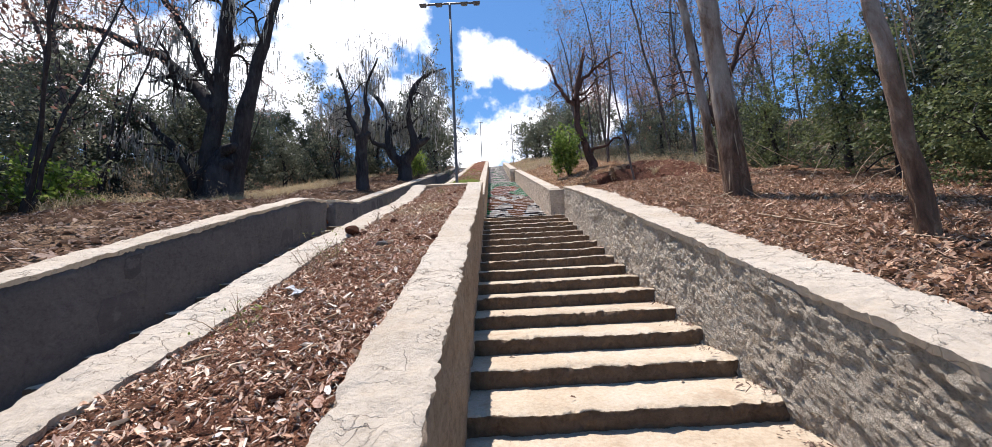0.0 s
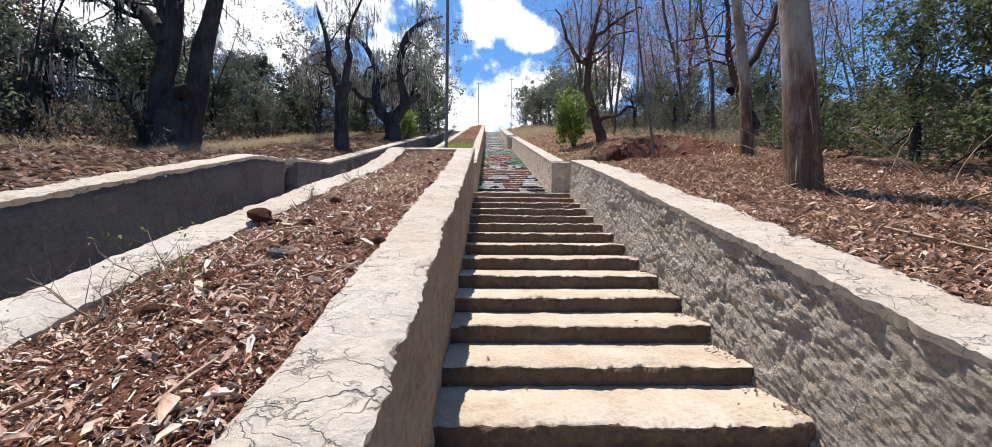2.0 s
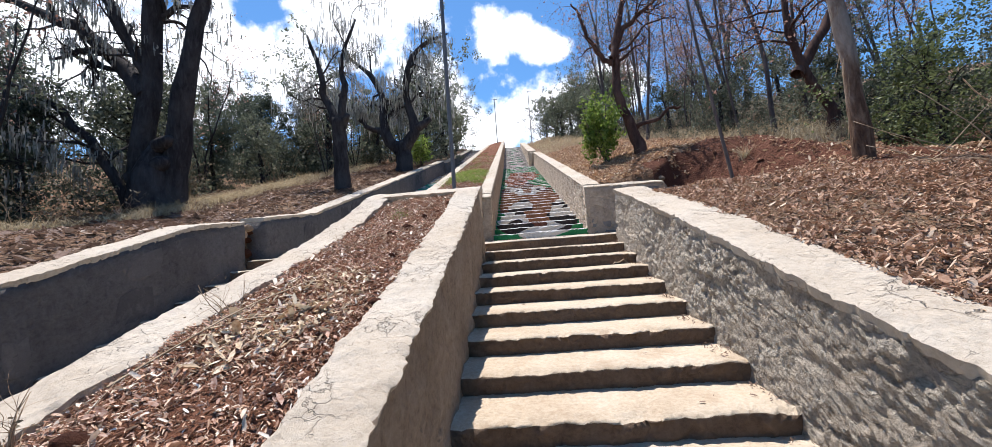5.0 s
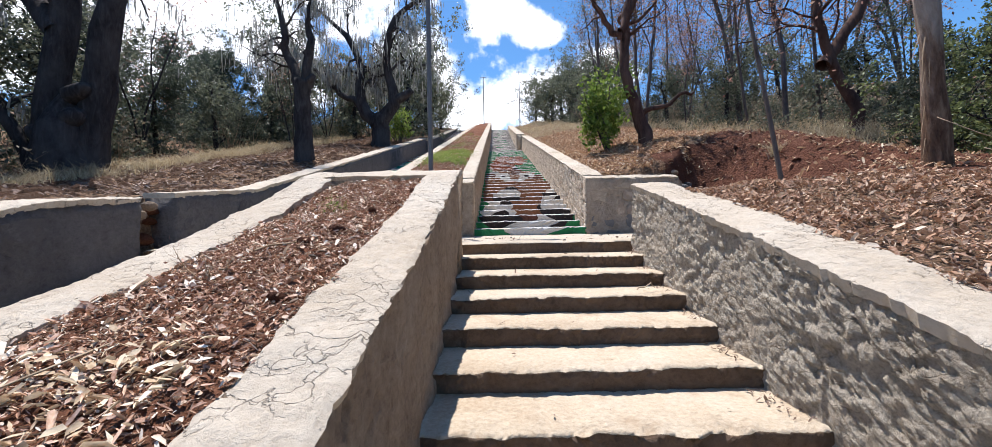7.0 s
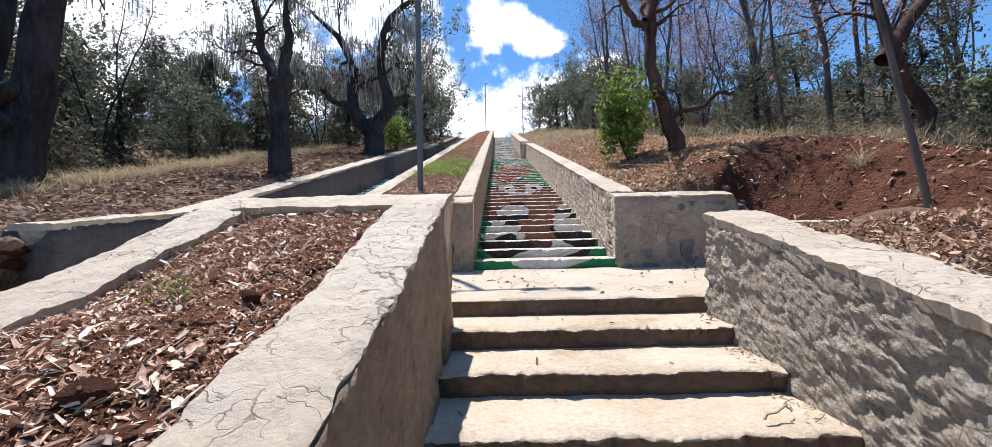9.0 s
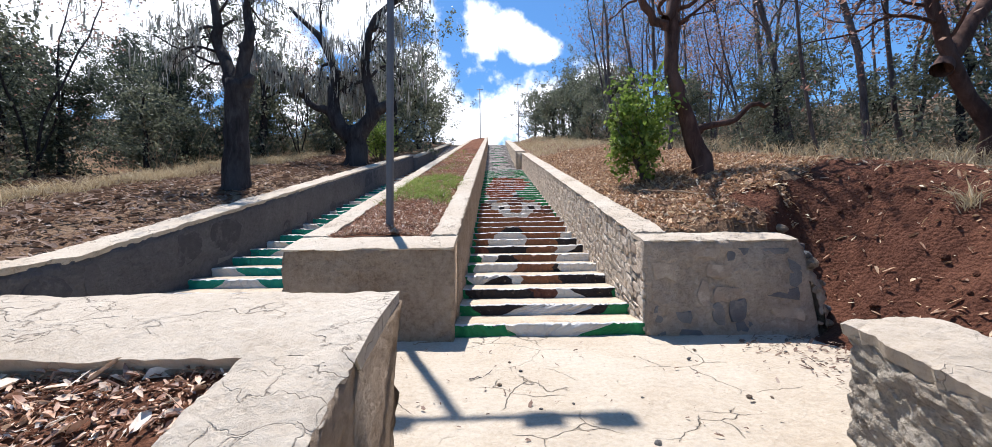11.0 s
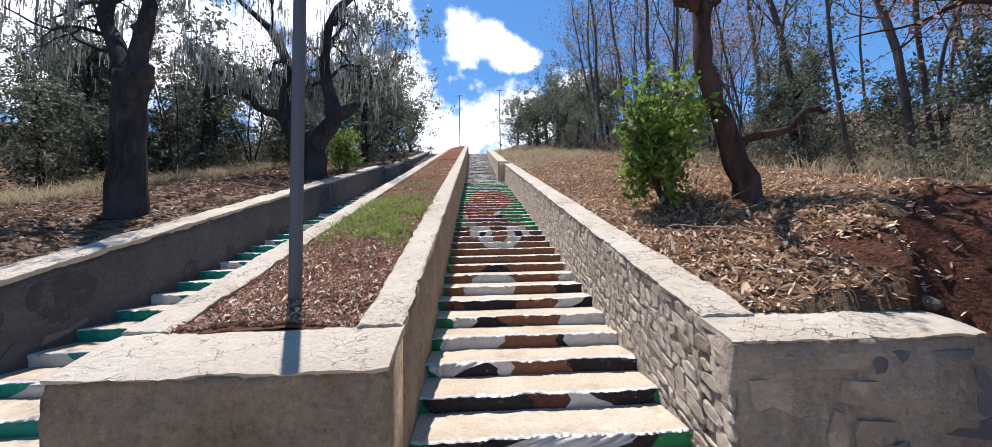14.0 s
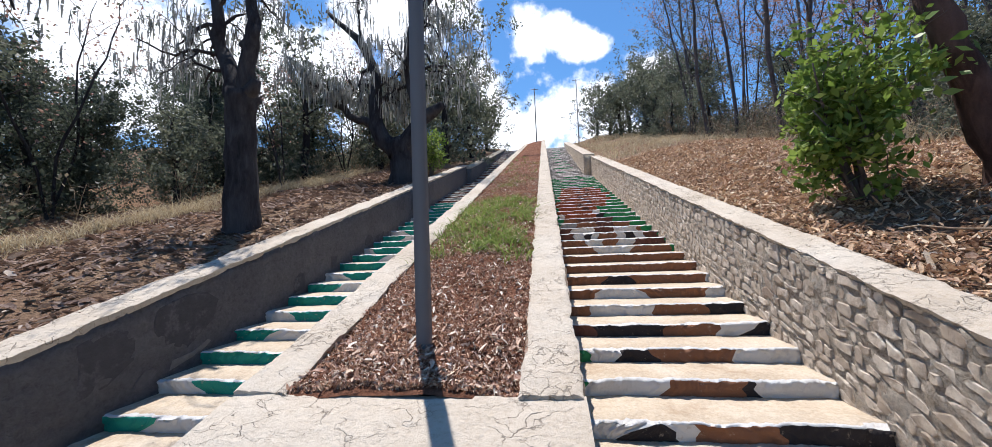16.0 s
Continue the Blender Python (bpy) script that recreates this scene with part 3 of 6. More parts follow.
def wall_run(name, label, x_face, x_back, y0, y1, top, bottom, mat, rough=0.02, cap_over=0.015, cap_h=0.055, taper=0.0, seed=0, step=0.09, relief=None):
    """A masonry wall along y, whose body carries a mortar cap as a part. x_face is the side with relief on view."""
    n = max(3, int((y1 - y0) / step) + 1)
    rows = 14 if step > 0.05 else (64 if relief is rubble_relief else 44 if relief else 32)
    sgn = 1 if x_back > x_face else -1
    rings = []
    for i in range(n):
        y = y0 + (y1 - y0) * i / (n - 1)
        zt, zb = top(y) - cap_h, bottom(y)
        ring = []
        for j in range(rows):
            k = j / (rows - 1)
            z = zb + (zt - zb) * k
            if relief:
                d = relief(y, z)
                ring.append((x_face - sgn * (taper * (1 - k) + d), y + (0.6 * d if i in (0, n - 1) else 0), z))
                continue
            d = rough * (0.55 * fbm(y * 2.0, z * 2.0, seed + 3.3, 2) + 0.8 * fbm(y * 11, z * 11, seed + 9.1, 3) + 0.7 * fbm(y * 23, z * 23, seed + 2.2, 2))
            ring.append((x_face - sgn * (taper * (1 - k)) + d, y + (0.6 * d if i in (0, n - 1) else 0), z))
        for j in range(5):
            k = 1 - j / 4
            z = zb + (zt - zb) * k
            ring.append((x_back + 0.4 * rough * fbm(y * 2, z * 2, seed + 20), y, z))
        rings.append(ring)
    v, f = loft(rings)
    body = new(name, mesh_from(name, v, f, mat, shade=relief is not rubble_relief))
    tagged(body, label, "wall", kind="structure")
    # the cap: pale mortar with ragged edges
    rings = []
    cols = 14
    n = max(3, int((y1 - y0) / (0.02 if y1 < 20 else 0.05)) + 1)
    for i in range(n):
        y = y0 - 0.012 + (y1 - y0 + 0.024) * i / (n - 1)
        zt = top(y)
        e1 = 0.016 * fbm(y * 3.1, seed + 1.7) + 0.012 * fbm(y * 13, seed + 4.0) + 0.007 * fbm(y * 37, seed + 6.0) - 0.03 * max(0.0, fbm(y * 5, seed + 5.0) - 0.25)
        e2 = 0.02 * fbm(y * 3.1, seed + 7.7) + 0.012 * fbm(y * 11, seed + 8.0)
        xa, xb = x_face - sgn * (cap_over + e1), x_back + sgn * (cap_over + e2)
        drop = 0.018 * fbm(y * 4.0, seed + 12.0) + 0.010 * fbm(y * 17, seed + 13.0)
        ring = [(xa + sgn * 0.01, y, zt - cap_h - 0.012 + drop)]
        for j in range(cols):
            k = j / (cols - 1)
            x = xa + (xb - xa) * k
            b = -0.012 if j in (0, cols - 1) else 0.0
            ring.append((x, y, zt + b + 0.016 * fbm(x * 3, y * 2.2, seed + 15.0) + 0.007 * fbm(x * 12, y * 10, seed + 17.0) + 0.005 * fbm(x * 34, y * 30, seed + 19.0, 3)))
        ring.append((xb - sgn * 0.01, y, zt - cap_h - 0.012))
        rings.append(ring)
    v, f = loft(rings)
    part_of("wall_cap", mesh_from("wall_cap", v, f, CAP, shade=True, crisp=38), body, "pale cracked mortar coping")
    return body


def cross_wall(name, label, x0, x1, y0, y1, ztop, zbot, mat, seed=0, rough=0.014, cap=True, dip=0.0, lip=0.062, ragged=0.0):
    """A wall across the slope, with its face at y0."""
    n = max(3, int(abs(x1 - x0) / 0.03) + 1)
    rows, rings = 34, []
    for i in range(n):
        x = x0 + (x1 - x0) * i / (n - 1)
        zt = ztop - (lip * 0.8 if cap else 0)
        ring = [(x, y1, zbot), (x, y1, zt - dip)]
        for j in range(rows):
            z = zt + (zbot - zt) * j / (rows - 1)
            d = rough * (1.5 * fbm(x * 2.3, z * 2.3, seed + 3.3) + 0.6 * fbm(x * 8, z * 8, seed + 5.5, 3) + 0.4 * fbm(x * 23, z * 23, seed + 7.5, 2))
            bulge = ragged * smooth(i / (n - 1), 0.7, 1.0) * (smooth(zt - z, 0.0, 0.6) + 0.35 * fbm(z * 5, seed + 1.0))
            ring.append((x + bulge + (d if i in (0, n - 1) else 0), y0 + d, z))
        rings.append(ring)
    v, f = loft(rings)
    body = new(name, mesh_from(name, v, f, mat, shade=True))
    tagged(body, label, "wall", kind="structure")
    if cap:
        rings = []
        for i in range(n):
            x = x0 - 0.01 + (x1 - x0 + 0.02) * i / (n - 1)
            zt = ztop
            out = 1 if y1 > y0 else -1
            e = out * 0.02 * fbm(x * 3.1, seed + 2.0) + 0.012 * fbm(x * 11, seed + 4.4)
            ring = [(x, y0 - e - 0.004, zt - lip + 0.012 * fbm(x * 5, seed) + 0.006 * fbm(x * 21, seed + 3.0))]
            for j in range(5):
                y = y0 - 0.014 * out - e + (y1 + 0.03 * out - y0) * j / 4
                ring.append((x, y, zt - dip * j / 4 - (0.012 if j in (0, 4) else 0) + 0.014 * fbm(x * 3, y * 3, seed + 8.0)))
            ring.append((x, y1 + 0.015, zt - dip - 0.06))
            rings.append(ring)
        v, f = loft(rings)
        part_of("wall_cap", mesh_from("wall_cap", v, f, CAP, shade=True, crisp=38), body, "pale cracked mortar coping")
    return body


def below(fn, d):
    return lambda y: fn(y) - d


right_low = wall_run("wall_right_lower", "rough rubble stone wall with a pale mortar top beside the lower steps", X_STAIR_R, 2.2, -4.0, 9.02, top_right, below(stair_z, 0.5), RUBBLE, 0.016, seed=1, step=0.017, taper=0.04, relief=rubble_relief)
right_up = wall_run("wall_right_upper", "rubble stone wall with a pale mortar top beside the painted steps", 1.755, 2.12, 11.6, 27.5, top_right, below(stair_z, 0.5), RUBBLE_UP, 0.015, seed=2, taper=0.04, step=0.04, cap_h=0.03, cap_over=0.02)
right_top = wall_run("wall_right_far", "pale stone wall beside the topmost steps", 1.42, 1.9, 27.5, CREST, lambda y: top_right(y) + 0.1, below(stair_z, 0.5), RUBBLE, 0.02, seed=3, step=0.2)
right_return = cross_wall("wall_return_right", "short rubble return wall at the landing's edge", 2.2, 3.75, 8.72, 9.03, 0.58, -0.4, RUBBLE, 5)
right_front = cross_wall("wall_front_right", "grey mortar end wall with dark stones set in it, facing the landing", 1.75, 3.36, 11.27, 11.62, 1.04, -0.35, FRONT, 6, dip=-0.09, rough=0.02, lip=0.026, ragged=0.26)
left_low = wall_run("wall_left_lower", "grey cement-rendered wall with a pale top beside the far stair", X_WALL_L, -4.42, -4.0, 9.0, top_left, below(stair_z, 0.5), PLASTER_SHADE, 0.012, seed=4)
left_mid = wall_run("wall_left_landing", "grey cement-rendered wall beside the landing", X_WALL_L, -4.4, 9.48, 27.0, top_left, below(stair_z, 0.5), PLASTER_SHADE, 0.014, seed=5)
left_top = wall_run("wall_left_far", "grey wall with a pale top near the crest", -3.75, -4.2, 27.0, CREST, lambda y: top_left(y) - 0.1, below(stair_z, 0.5), PLASTER_SHADE, 0.012, seed=6, step=0.2)
med_low_r = wall_run("wall_planter_lower", "planter wall with rough grey side and wide pale cracked top", X_STAIR_L, -0.53, -4.0, 8.40, top_med_r, below(stair_z, 0.5), PLASTER_TAN, 0.02, seed=7, taper=0.0, step=0.022, cap_h=0.022, cap_over=0.004, relief=mortar_relief)
med_low_l = wall_run("ledge_planter_lower", "low planter ledge with a pale mortar top", X_MED_L, -1.5, -4.0, 8.40, top_med_l, below(stair_z, 0.5), PLASTER_GREY, 0.014, seed=8)
med_low_f = cross_wall("wall_planter_end", "sloping end wall of the lower planter with a broad pale top", X_MED_L, X_STAIR_L, 8.85, 8.40, 0.852, -0.4, PLASTER_TAN, 9, rough=-0.014, dip=0.12)
med_up_f = cross_wall("wall_planter_front", "tan mortar front wall of the upper planter", -1.97, -0.25, 11.16, 11.62, 0.995, -0.35, FRONT_TAN, 10, dip=-0.13, lip=0.03)
med_up_r = wall_run("wall_planter_upper", "planter wall with a pale cracked top beside the painted steps", -0.25, -0.53, 11.62, CREST, top_med_r, below(stair_z, 0.5), PLASTER_TAN, 0.022, seed=11, taper=0.02, cap_h=0.022, cap_over=0.004)
med_up_l = wall_run("ledge_planter_upper", "planter ledge with a pale mortar top beside the far stair", -1.97, -1.72, 11.62, CREST, top_med_l, below(stair_z, 0.5), PLASTER_GREY, 0.014, seed=12, cap_h=0.03)


# ---- stairs ----
def step_mesh(name, x0, x1, y, z, run, rise, seed, paints=None):
    """One step: tread and riser with a worn, wavering nosing. paints: runs of paint on the riser as (end at its foot, end at its top, colour)."""
    names = sorted(PAINTS)
    rows = [0, 0.3, 0.6, 0.88]
    k = len(rows) + 4
    runs = paints or [(1, 1, "")]
    cols, inks = [], []
    a0 = b0 = 0.0
    for a1, b1, ink in runs:
        m = max(2, int(100 * max(a1 - a0, b1 - b0)))
        for i in range(m):
            cols.append((a0 + (a1 - a0) * i / m, b0 + (b1 - b0) * i / m))
            inks.append(0 if not ink else 1 + names.index(ink))
        a0, b0 = a1, b1
    cols.append((1.0, 1.0))
    verts, faces, idx = [], [], []
    for i, (ua, ub) in enumerate(cols):
        def at(r):
            u = ua + (ub - ua) * r + (0.012 * math.sin(9 * ua + 7 * r + seed) if 0 < i < len(cols) - 1 else 0)
            return x0 + (x1 - x0) * u
        x = at(1.0)
        w = 0.026 * fbm(x * 2.2, seed * 3.7) + 0.018 * fbm(x * 9, seed * 1.3) + 0.010 * fbm(x * 27, seed * 2.3, 0.0, 2)
        h = 0.013 * fbm(x * 1.7, seed * 2.1 + 5) + 0.008 * fbm(x * 8, seed + 7) + 0.004 * fbm(x * 25, seed + 9, 0.0, 2)
        chip = 0.05 * max(0.0, fbm(x * 5.0, seed * 5.1) - 0.2)
        for r in rows:
            xr = at(r)
            d = 0.014 * fbm(xr * 4, r * 3, seed) + 0.010 * fbm(xr * 15, r * 7, seed, 3)
            verts.append((xr, y + 0.014 * (1 - r) + w * (0.4 + 0.6 * r) + d, z - rise - 0.02 + (rise + 0.02) * r))
        verts.append((x, y + w + 0.002 + chip, z + h - 0.012 - 0.6 * chip))
        verts.append((x, y + w + 0.026 + chip, z + h))
        verts.append((x, y + run * 0.5, z + h * 0.6 + 0.006 * fbm(x * 2, seed + 11)))
        verts.append((x, y + run + 0.06, z + 0.004))
    for i in range(len(cols) - 1):
        for j in range(k - 1):
            a = i * k + j
            faces.append((a, a + k, a + k + 1, a + 1))
            # bare risers get the shade-darkened RISER colour, treads the plain stone
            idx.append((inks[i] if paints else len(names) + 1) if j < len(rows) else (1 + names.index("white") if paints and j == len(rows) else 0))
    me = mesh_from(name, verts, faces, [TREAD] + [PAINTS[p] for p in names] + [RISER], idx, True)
    edge = me.attributes.new("sharp_face", "BOOLEAN", "FACE")
    edge.data.foreach_set("value", [j % (k - 1) == len(rows) for j in range(len(faces))])
    return me


# The mural on the risers: for each step, runs of paint as (end at the riser's foot, end at its top, colour)
MURAL = [
    [(0.33, 0.26, "green"), (0.60, 0.80, "white"), (1, 1, "green")],
    [(0.15, 0.09, "green"), (0.22, 0.42, "black"), (0.62, 0.80, "white"), (0.78, 0.86, "black"), (1, 1, "green")],
    [(0.06, 0.05, "green"), (0.48, 0.42, "black"), (0.58, 0.60, "maroon"), (0.78, 0.66, "white"), (0.93, 0.93, "black"), (1, 1, "green")],
    [(0.09, 0.03, "green"), (0.12, 0.26, "white"), (0.36, 0.30, "black"), (0.40, 0.40, "white"), (0.66, 0.64, "brown"), (1, 1, "black")],
    [(0.08, 0.08, "green"), (0.34, 0.40, "white"), (0.64, 0.64, "brown"), (0.70, 0.66, "black"), (1, 1, "white")],
    [(0.14, 0.10, "green"), (0.22, 0.26, "white"), (0.42, 0.36, "black"), (0.70, 0.70, "brown"), (1, 1, "white")],
    [(0.07, 0.05, "green"), (0.18, 0.16, "maroon"), (0.48, 0.50, "black"), (0.72, 0.74, "brown"), (0.80, 0.92, "white"), (1, 1, "black")],
    [(0.06, 0.05, "green"), (0.16, 0.18, "brown"), (0.50, 0.50, "white"), (0.78, 0.76, "brown"), (1, 1, "black")],
    [(0.06, 0.05, "green"), (0.20, 0.26, "brown"), (0.56, 0.46, "white"), (0.82, 0.86, "brown"), (1, 1, "white")],
    [(0.06, 0.07, "green"), (0.28, 0.34, "brown"), (0.52, 0.46, "black"), (0.94, 0.92, "brown"), (1, 1, "white")],
    [(0.05, 0.06, "green"), (1, 1, "brown")],
    [(0.06, 0.05, "green"), (1, 1, "brown")],
    [(0.04, 0.04, "green"), (0.36, 0.32, "brown"), (0.60, 0.64, "white"), (0.92, 0.92, "brown"), (1, 1, "green")],
    [(0.05, 0.05, "green"), (0.30, 0.28, "brown"), (0.44, 0.42, "white"), (0.54, 0.56, "brown"), (0.68, 0.70, "white"), (0.94, 0.94, "maroon"), (1, 1, "green")],
    [(0.06, 0.06, "green"), (0.20, 0.20, "maroon"), (0.30, 0.30, "white"), (0.36, 0.36, "black"), (0.42, 0.42, "white"), (0.58, 0.58, "brown"), (0.66, 0.66, "white"), (0.74, 0.74, "black"), (0.82, 0.82, "white"), (0.94, 0.94, "maroon"), (1, 1, "green")],
    [(0.06, 0.06, "green"), (0.18, 0.20, "maroon"), (0.42, 0.40, "white"), (0.58, 0.60, "maroon"), (0.82, 0.80, "white"), (0.86, 0.84, "brown"), (1, 1, "green")],
    [(0.10, 0.10, "green"), (0.26, 0.26, "grey"), (0.46, 0.46, "brown"), (0.64, 0.64, "maroon"), (0.80, 0.78, "brown"), (1, 1, "green")],
    [(0.14, 0.14, "green"), (0.30, 0.28, "brown"), (0.66, 0.66, "maroon"), (0.78, 0.76, "green"), (1, 1, "green")],
    [(0.10, 0.10, "green"), (0.16, 0.16, "white"), (0.52, 0.52, "rust"), (0.60, 0.6, "black"), (1, 1, "green")],
    [(0.08, 0.08, "green"), (0.50, 0.50, "rust"), (0.58, 0.58, "white"), (1, 1, "green")],
]


def mural(n):
    if n < len(MURAL):
        return MURAL[n]
    r = random.Random(500 + n)
    if n < 29:
        k = (n - 20) / 9
        a, b = 0.06 + 0.12 * k + r.uniform(0, 0.06), 0.62 + 0.25 * math.sin(3 * k) + r.uniform(-0.05, 0.05)
        m = a + (b - a) * r.uniform(0.3, 0.6)
        return [(a, a, "green"), (m, m + 0.05, "rust"), (m + 0.12, m + 0.1, "maroon"), (b, b, "rust"), (1, 1, "green")]
    if n < 36:
        a, b = r.uniform(0.1, 0.4), r.uniform(0.5, 0.85)
        return [(a, a + 0.05, "green"), (b, b - 0.04, "grey" if n % 2 else "green"), (1, 1, "green")]
    a, b = r.uniform(0.1, 0.4), r.uniform(0.5, 0.85)
    return [(a, a + 0.05, "grey"), (b, b - 0.04, "white" if n % 3 else "green"), (1, 1, "grey")]


def mural_left(n):
    r = random.Random(900 + n)
    if n > 24:
        return [(0.4, 0.5, "maroon" if n % 2 else "grey"), (1, 1, "grey")]
    a, b, c = r.uniform(0.15, 0.3), r.uniform(0.42, 0.6), r.uniform(0.72, 0.9)
    s = n % 3
    if s == 0:
        return [(a, a + 0.12, "teal"), (b, b - 0.1, "white"), (c, c + 0.06, "teal"), (1, 1, "white")]
    if s == 1:
        return [(a, a - 0.08, "white"), (c, c - 0.1, "teal"), (1, 1, "white")]
    return [(b, b + 0.12, "teal"), (c, c, "white" if n % 2 else "black"), (1, 1, "white")]


def flight(name, label, x0, x1, y, z, run, rise, count, seed, paint=None, start=0):
    top = new(name)
    tagged(top, label, "stairs", kind="structure")
    for i in range(count):
        part_of("step", step_mesh("step", x0, x1, y + run * i, z + rise * i, run, rise, seed + i, paint(start + i) if paint else None), top)
    return top


LOW = 28
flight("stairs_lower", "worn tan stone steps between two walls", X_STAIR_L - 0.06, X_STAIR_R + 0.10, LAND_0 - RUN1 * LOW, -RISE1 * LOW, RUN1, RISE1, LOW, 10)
flight("stairs_upper", "stone steps with a painted mural across their risers", -0.30, 1.84, LAND_1, LAND_RISE + RISE2, RUN2, RISE2, 38, 60, mural)
Z3 = LAND_RISE + RISE2 * 38
N3 = int((CREST - 28.0) / 0.44)
flight("stairs_top", "far painted stone steps near the crest", -0.30, 1.5, 28.0, Z3 + (10.35 - Z3) / N3, 0.44, (10.35 - Z3) / N3, N3, 120, mural, 40)
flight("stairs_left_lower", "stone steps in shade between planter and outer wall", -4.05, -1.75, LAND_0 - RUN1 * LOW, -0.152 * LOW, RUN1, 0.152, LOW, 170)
flight("stairs_left_upper", "stone steps with teal and white painted risers", -4.05, -1.9, LAND_1 - 0.1, LAND_RISE + RISE2, RUN2, RISE2, 38, 220, mural_left)
flight("stairs_left_top", "far stone steps beyond the planter", -3.9, -1.9, 27.9, Z3 + (10.35 - Z3) / N3, 0.44, (10.35 - Z3) / N3, N3, 290, mural_left, 40)


def build_landing():
    xs = np.linspace(-4.05, 3.5, 95)
    ys = np.linspace(LAND_0, LAND_1 + 0.12, 34)
    verts = []
    for x in xs:
        for j, y in enumerate(ys):
            e = 0.02 * fbm(x * 2.2, 40.0) + 0.01 * fbm(x * 9, 41.0) if j == 0 else 0
            verts.append((x, y + e, LAND_RISE * (y - LAND_0) / (LAND_1 - LAND_0) + 0.010 * fbm(x * 1.4, y * 1.4, 9.0) + 0.005 * fbm(x * 6, y * 6, 9.5) - (0.012 if j == 0 else 0) - 0.06 * smooth(x, 3.1 + 0.25 * fbm(y * 2, 4.0), 3.5)))
    nv = len(ys)
    faces = grid_faces(len(xs), nv)
    off = len(verts)
    for i, x in enumerate(xs):
        for j in range(3):
            e = 0.02 * fbm(x * 2.2, 40.0) + 0.01 * fbm(x * 9, 41.0)
            verts.append((x, LAND_0 + e + 0.008 * fbm(x * 4, j, 6.0), -0.014 - 0.08 * j))
    faces += [tuple(reversed(f)) for f in grid_faces(len(xs), 3, off)]
    faces += [(i * nv, off + i * 3, off + (i + 1) * 3, (i + 1) * nv) for i in range(len(xs) - 1)]
    top_faces = (len(xs) - 1) * (nv - 1)
    # the landing's front takes the riser colour with shade in it
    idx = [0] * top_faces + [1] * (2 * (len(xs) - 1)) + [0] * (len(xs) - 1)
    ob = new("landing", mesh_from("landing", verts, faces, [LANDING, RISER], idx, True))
    tagged(ob, "cream cracked mortar paving of the landing", "landing", kind="structure")


build_landing()


# ---- planter beds ----
def bed_z(x, y, k):
    return k * top_med_r(y) + (1 - k) * top_med_l(y)


def build_bed(name, label, x0, x1, y0, y1, sink):
    xs, ys = np.linspace(x0, x1, 14), np.arange(y0, y1, 0.11)
    verts = []
    for x in xs:
        for y in ys:
            k = (x - x0) / (x1 - x0)
            verts.append((x, y, bed_z(x, y, k) - sink(y) + 0.05 * math.sin(math.pi * k) + 0.03 * fbm(x * 2.5, y * 2.5, 3.0) + 0.02 * fbm(x * 9, y * 9, 4.0)))
    ob = new(name, mesh_from(name, verts, grid_faces(len(xs), len(ys)), BED_SOIL, shade=True))
    tagged(ob, label, "planter bed", kind="structure")


def sink_low(y):
    return 0.05 + 0.05 * smooth(y, 6.8, 8.4)


def sink_up(y):
    return 0.05


build_bed("planter_soil_lower", "red-brown bark and soil filling the lower planter", -1.56, -0.40, -4, 8.5, sink_low)
build_bed("planter_soil_upper", "red-brown bark and soil filling the upper planter", -1.78, -0.48, 11.6, CREST, sink_up)


# ---- growing things ----
def unit(v):
    return v / (np.linalg.norm(v) + 1e-9)


def tubes(branches, sides=6):
    """One mesh's vertices and faces for a list of (points, radii)."""
    verts, faces, off = [], [], 0
    for pts, rad in branches:
        k = sides if rad[0] > 0.05 else (5 if rad[0] > 0.02 else 3)
        pts = np.asarray(pts)
        ang = np.arange(k) * 2 * math.pi / k
        side = None
        for i in range(len(pts)):
            d = unit(pts[min(i + 1, len(pts) - 1)] - pts[max(i - 1, 0)])
            if side is None:
                side = unit(np.cross(d, (0.3, 0.9, 0.1) if abs(d[2]) > 0.8 else (0, 0, 1)))
            side = unit(side - d * np.dot(side, d))
            up = np.cross(d, side)
            verts.extend((pts[i] + rad[i] * (np.outer(np.cos(ang), side) + np.outer(np.sin(ang), up))).tolist())
        n = len(pts)
        faces += [(off + i * k + j, off + i * k + (j + 1) % k, off + (i + 1) * k + (j + 1) % k, off + (i + 1) * k + j) for i in range(n - 1) for j in range(k)]
        faces.append(tuple(off + (n - 1) * k + j for j in range(k)))
        off += n * k
    return verts, faces


def curve_pts(rng, pts, n, wob):
    """A wavering line through a few given points."""
    pts = np.asarray(pts, float)
    t = np.linspace(0, len(pts) - 1, n)
    out = []
    for u in t:
        i = min(int(u), len(pts) - 2)
        f = u - i
        p0, p1, p2, p3 = pts[max(i - 1, 0)], pts[i], pts[i + 1], pts[min(i + 2, len(pts) - 1)]
        out.append(0.5 * (2 * p1 + (p2 - p0) * f + (2 * p0 - 5 * p1 + 4 * p2 - p3) * f * f + (3 * p1 - p0 - 3 * p2 + p3) * f ** 3))
    out = np.array(out)
    w = rng.normal(0, wob, out.shape)
    w[0] = 0
    return out + w


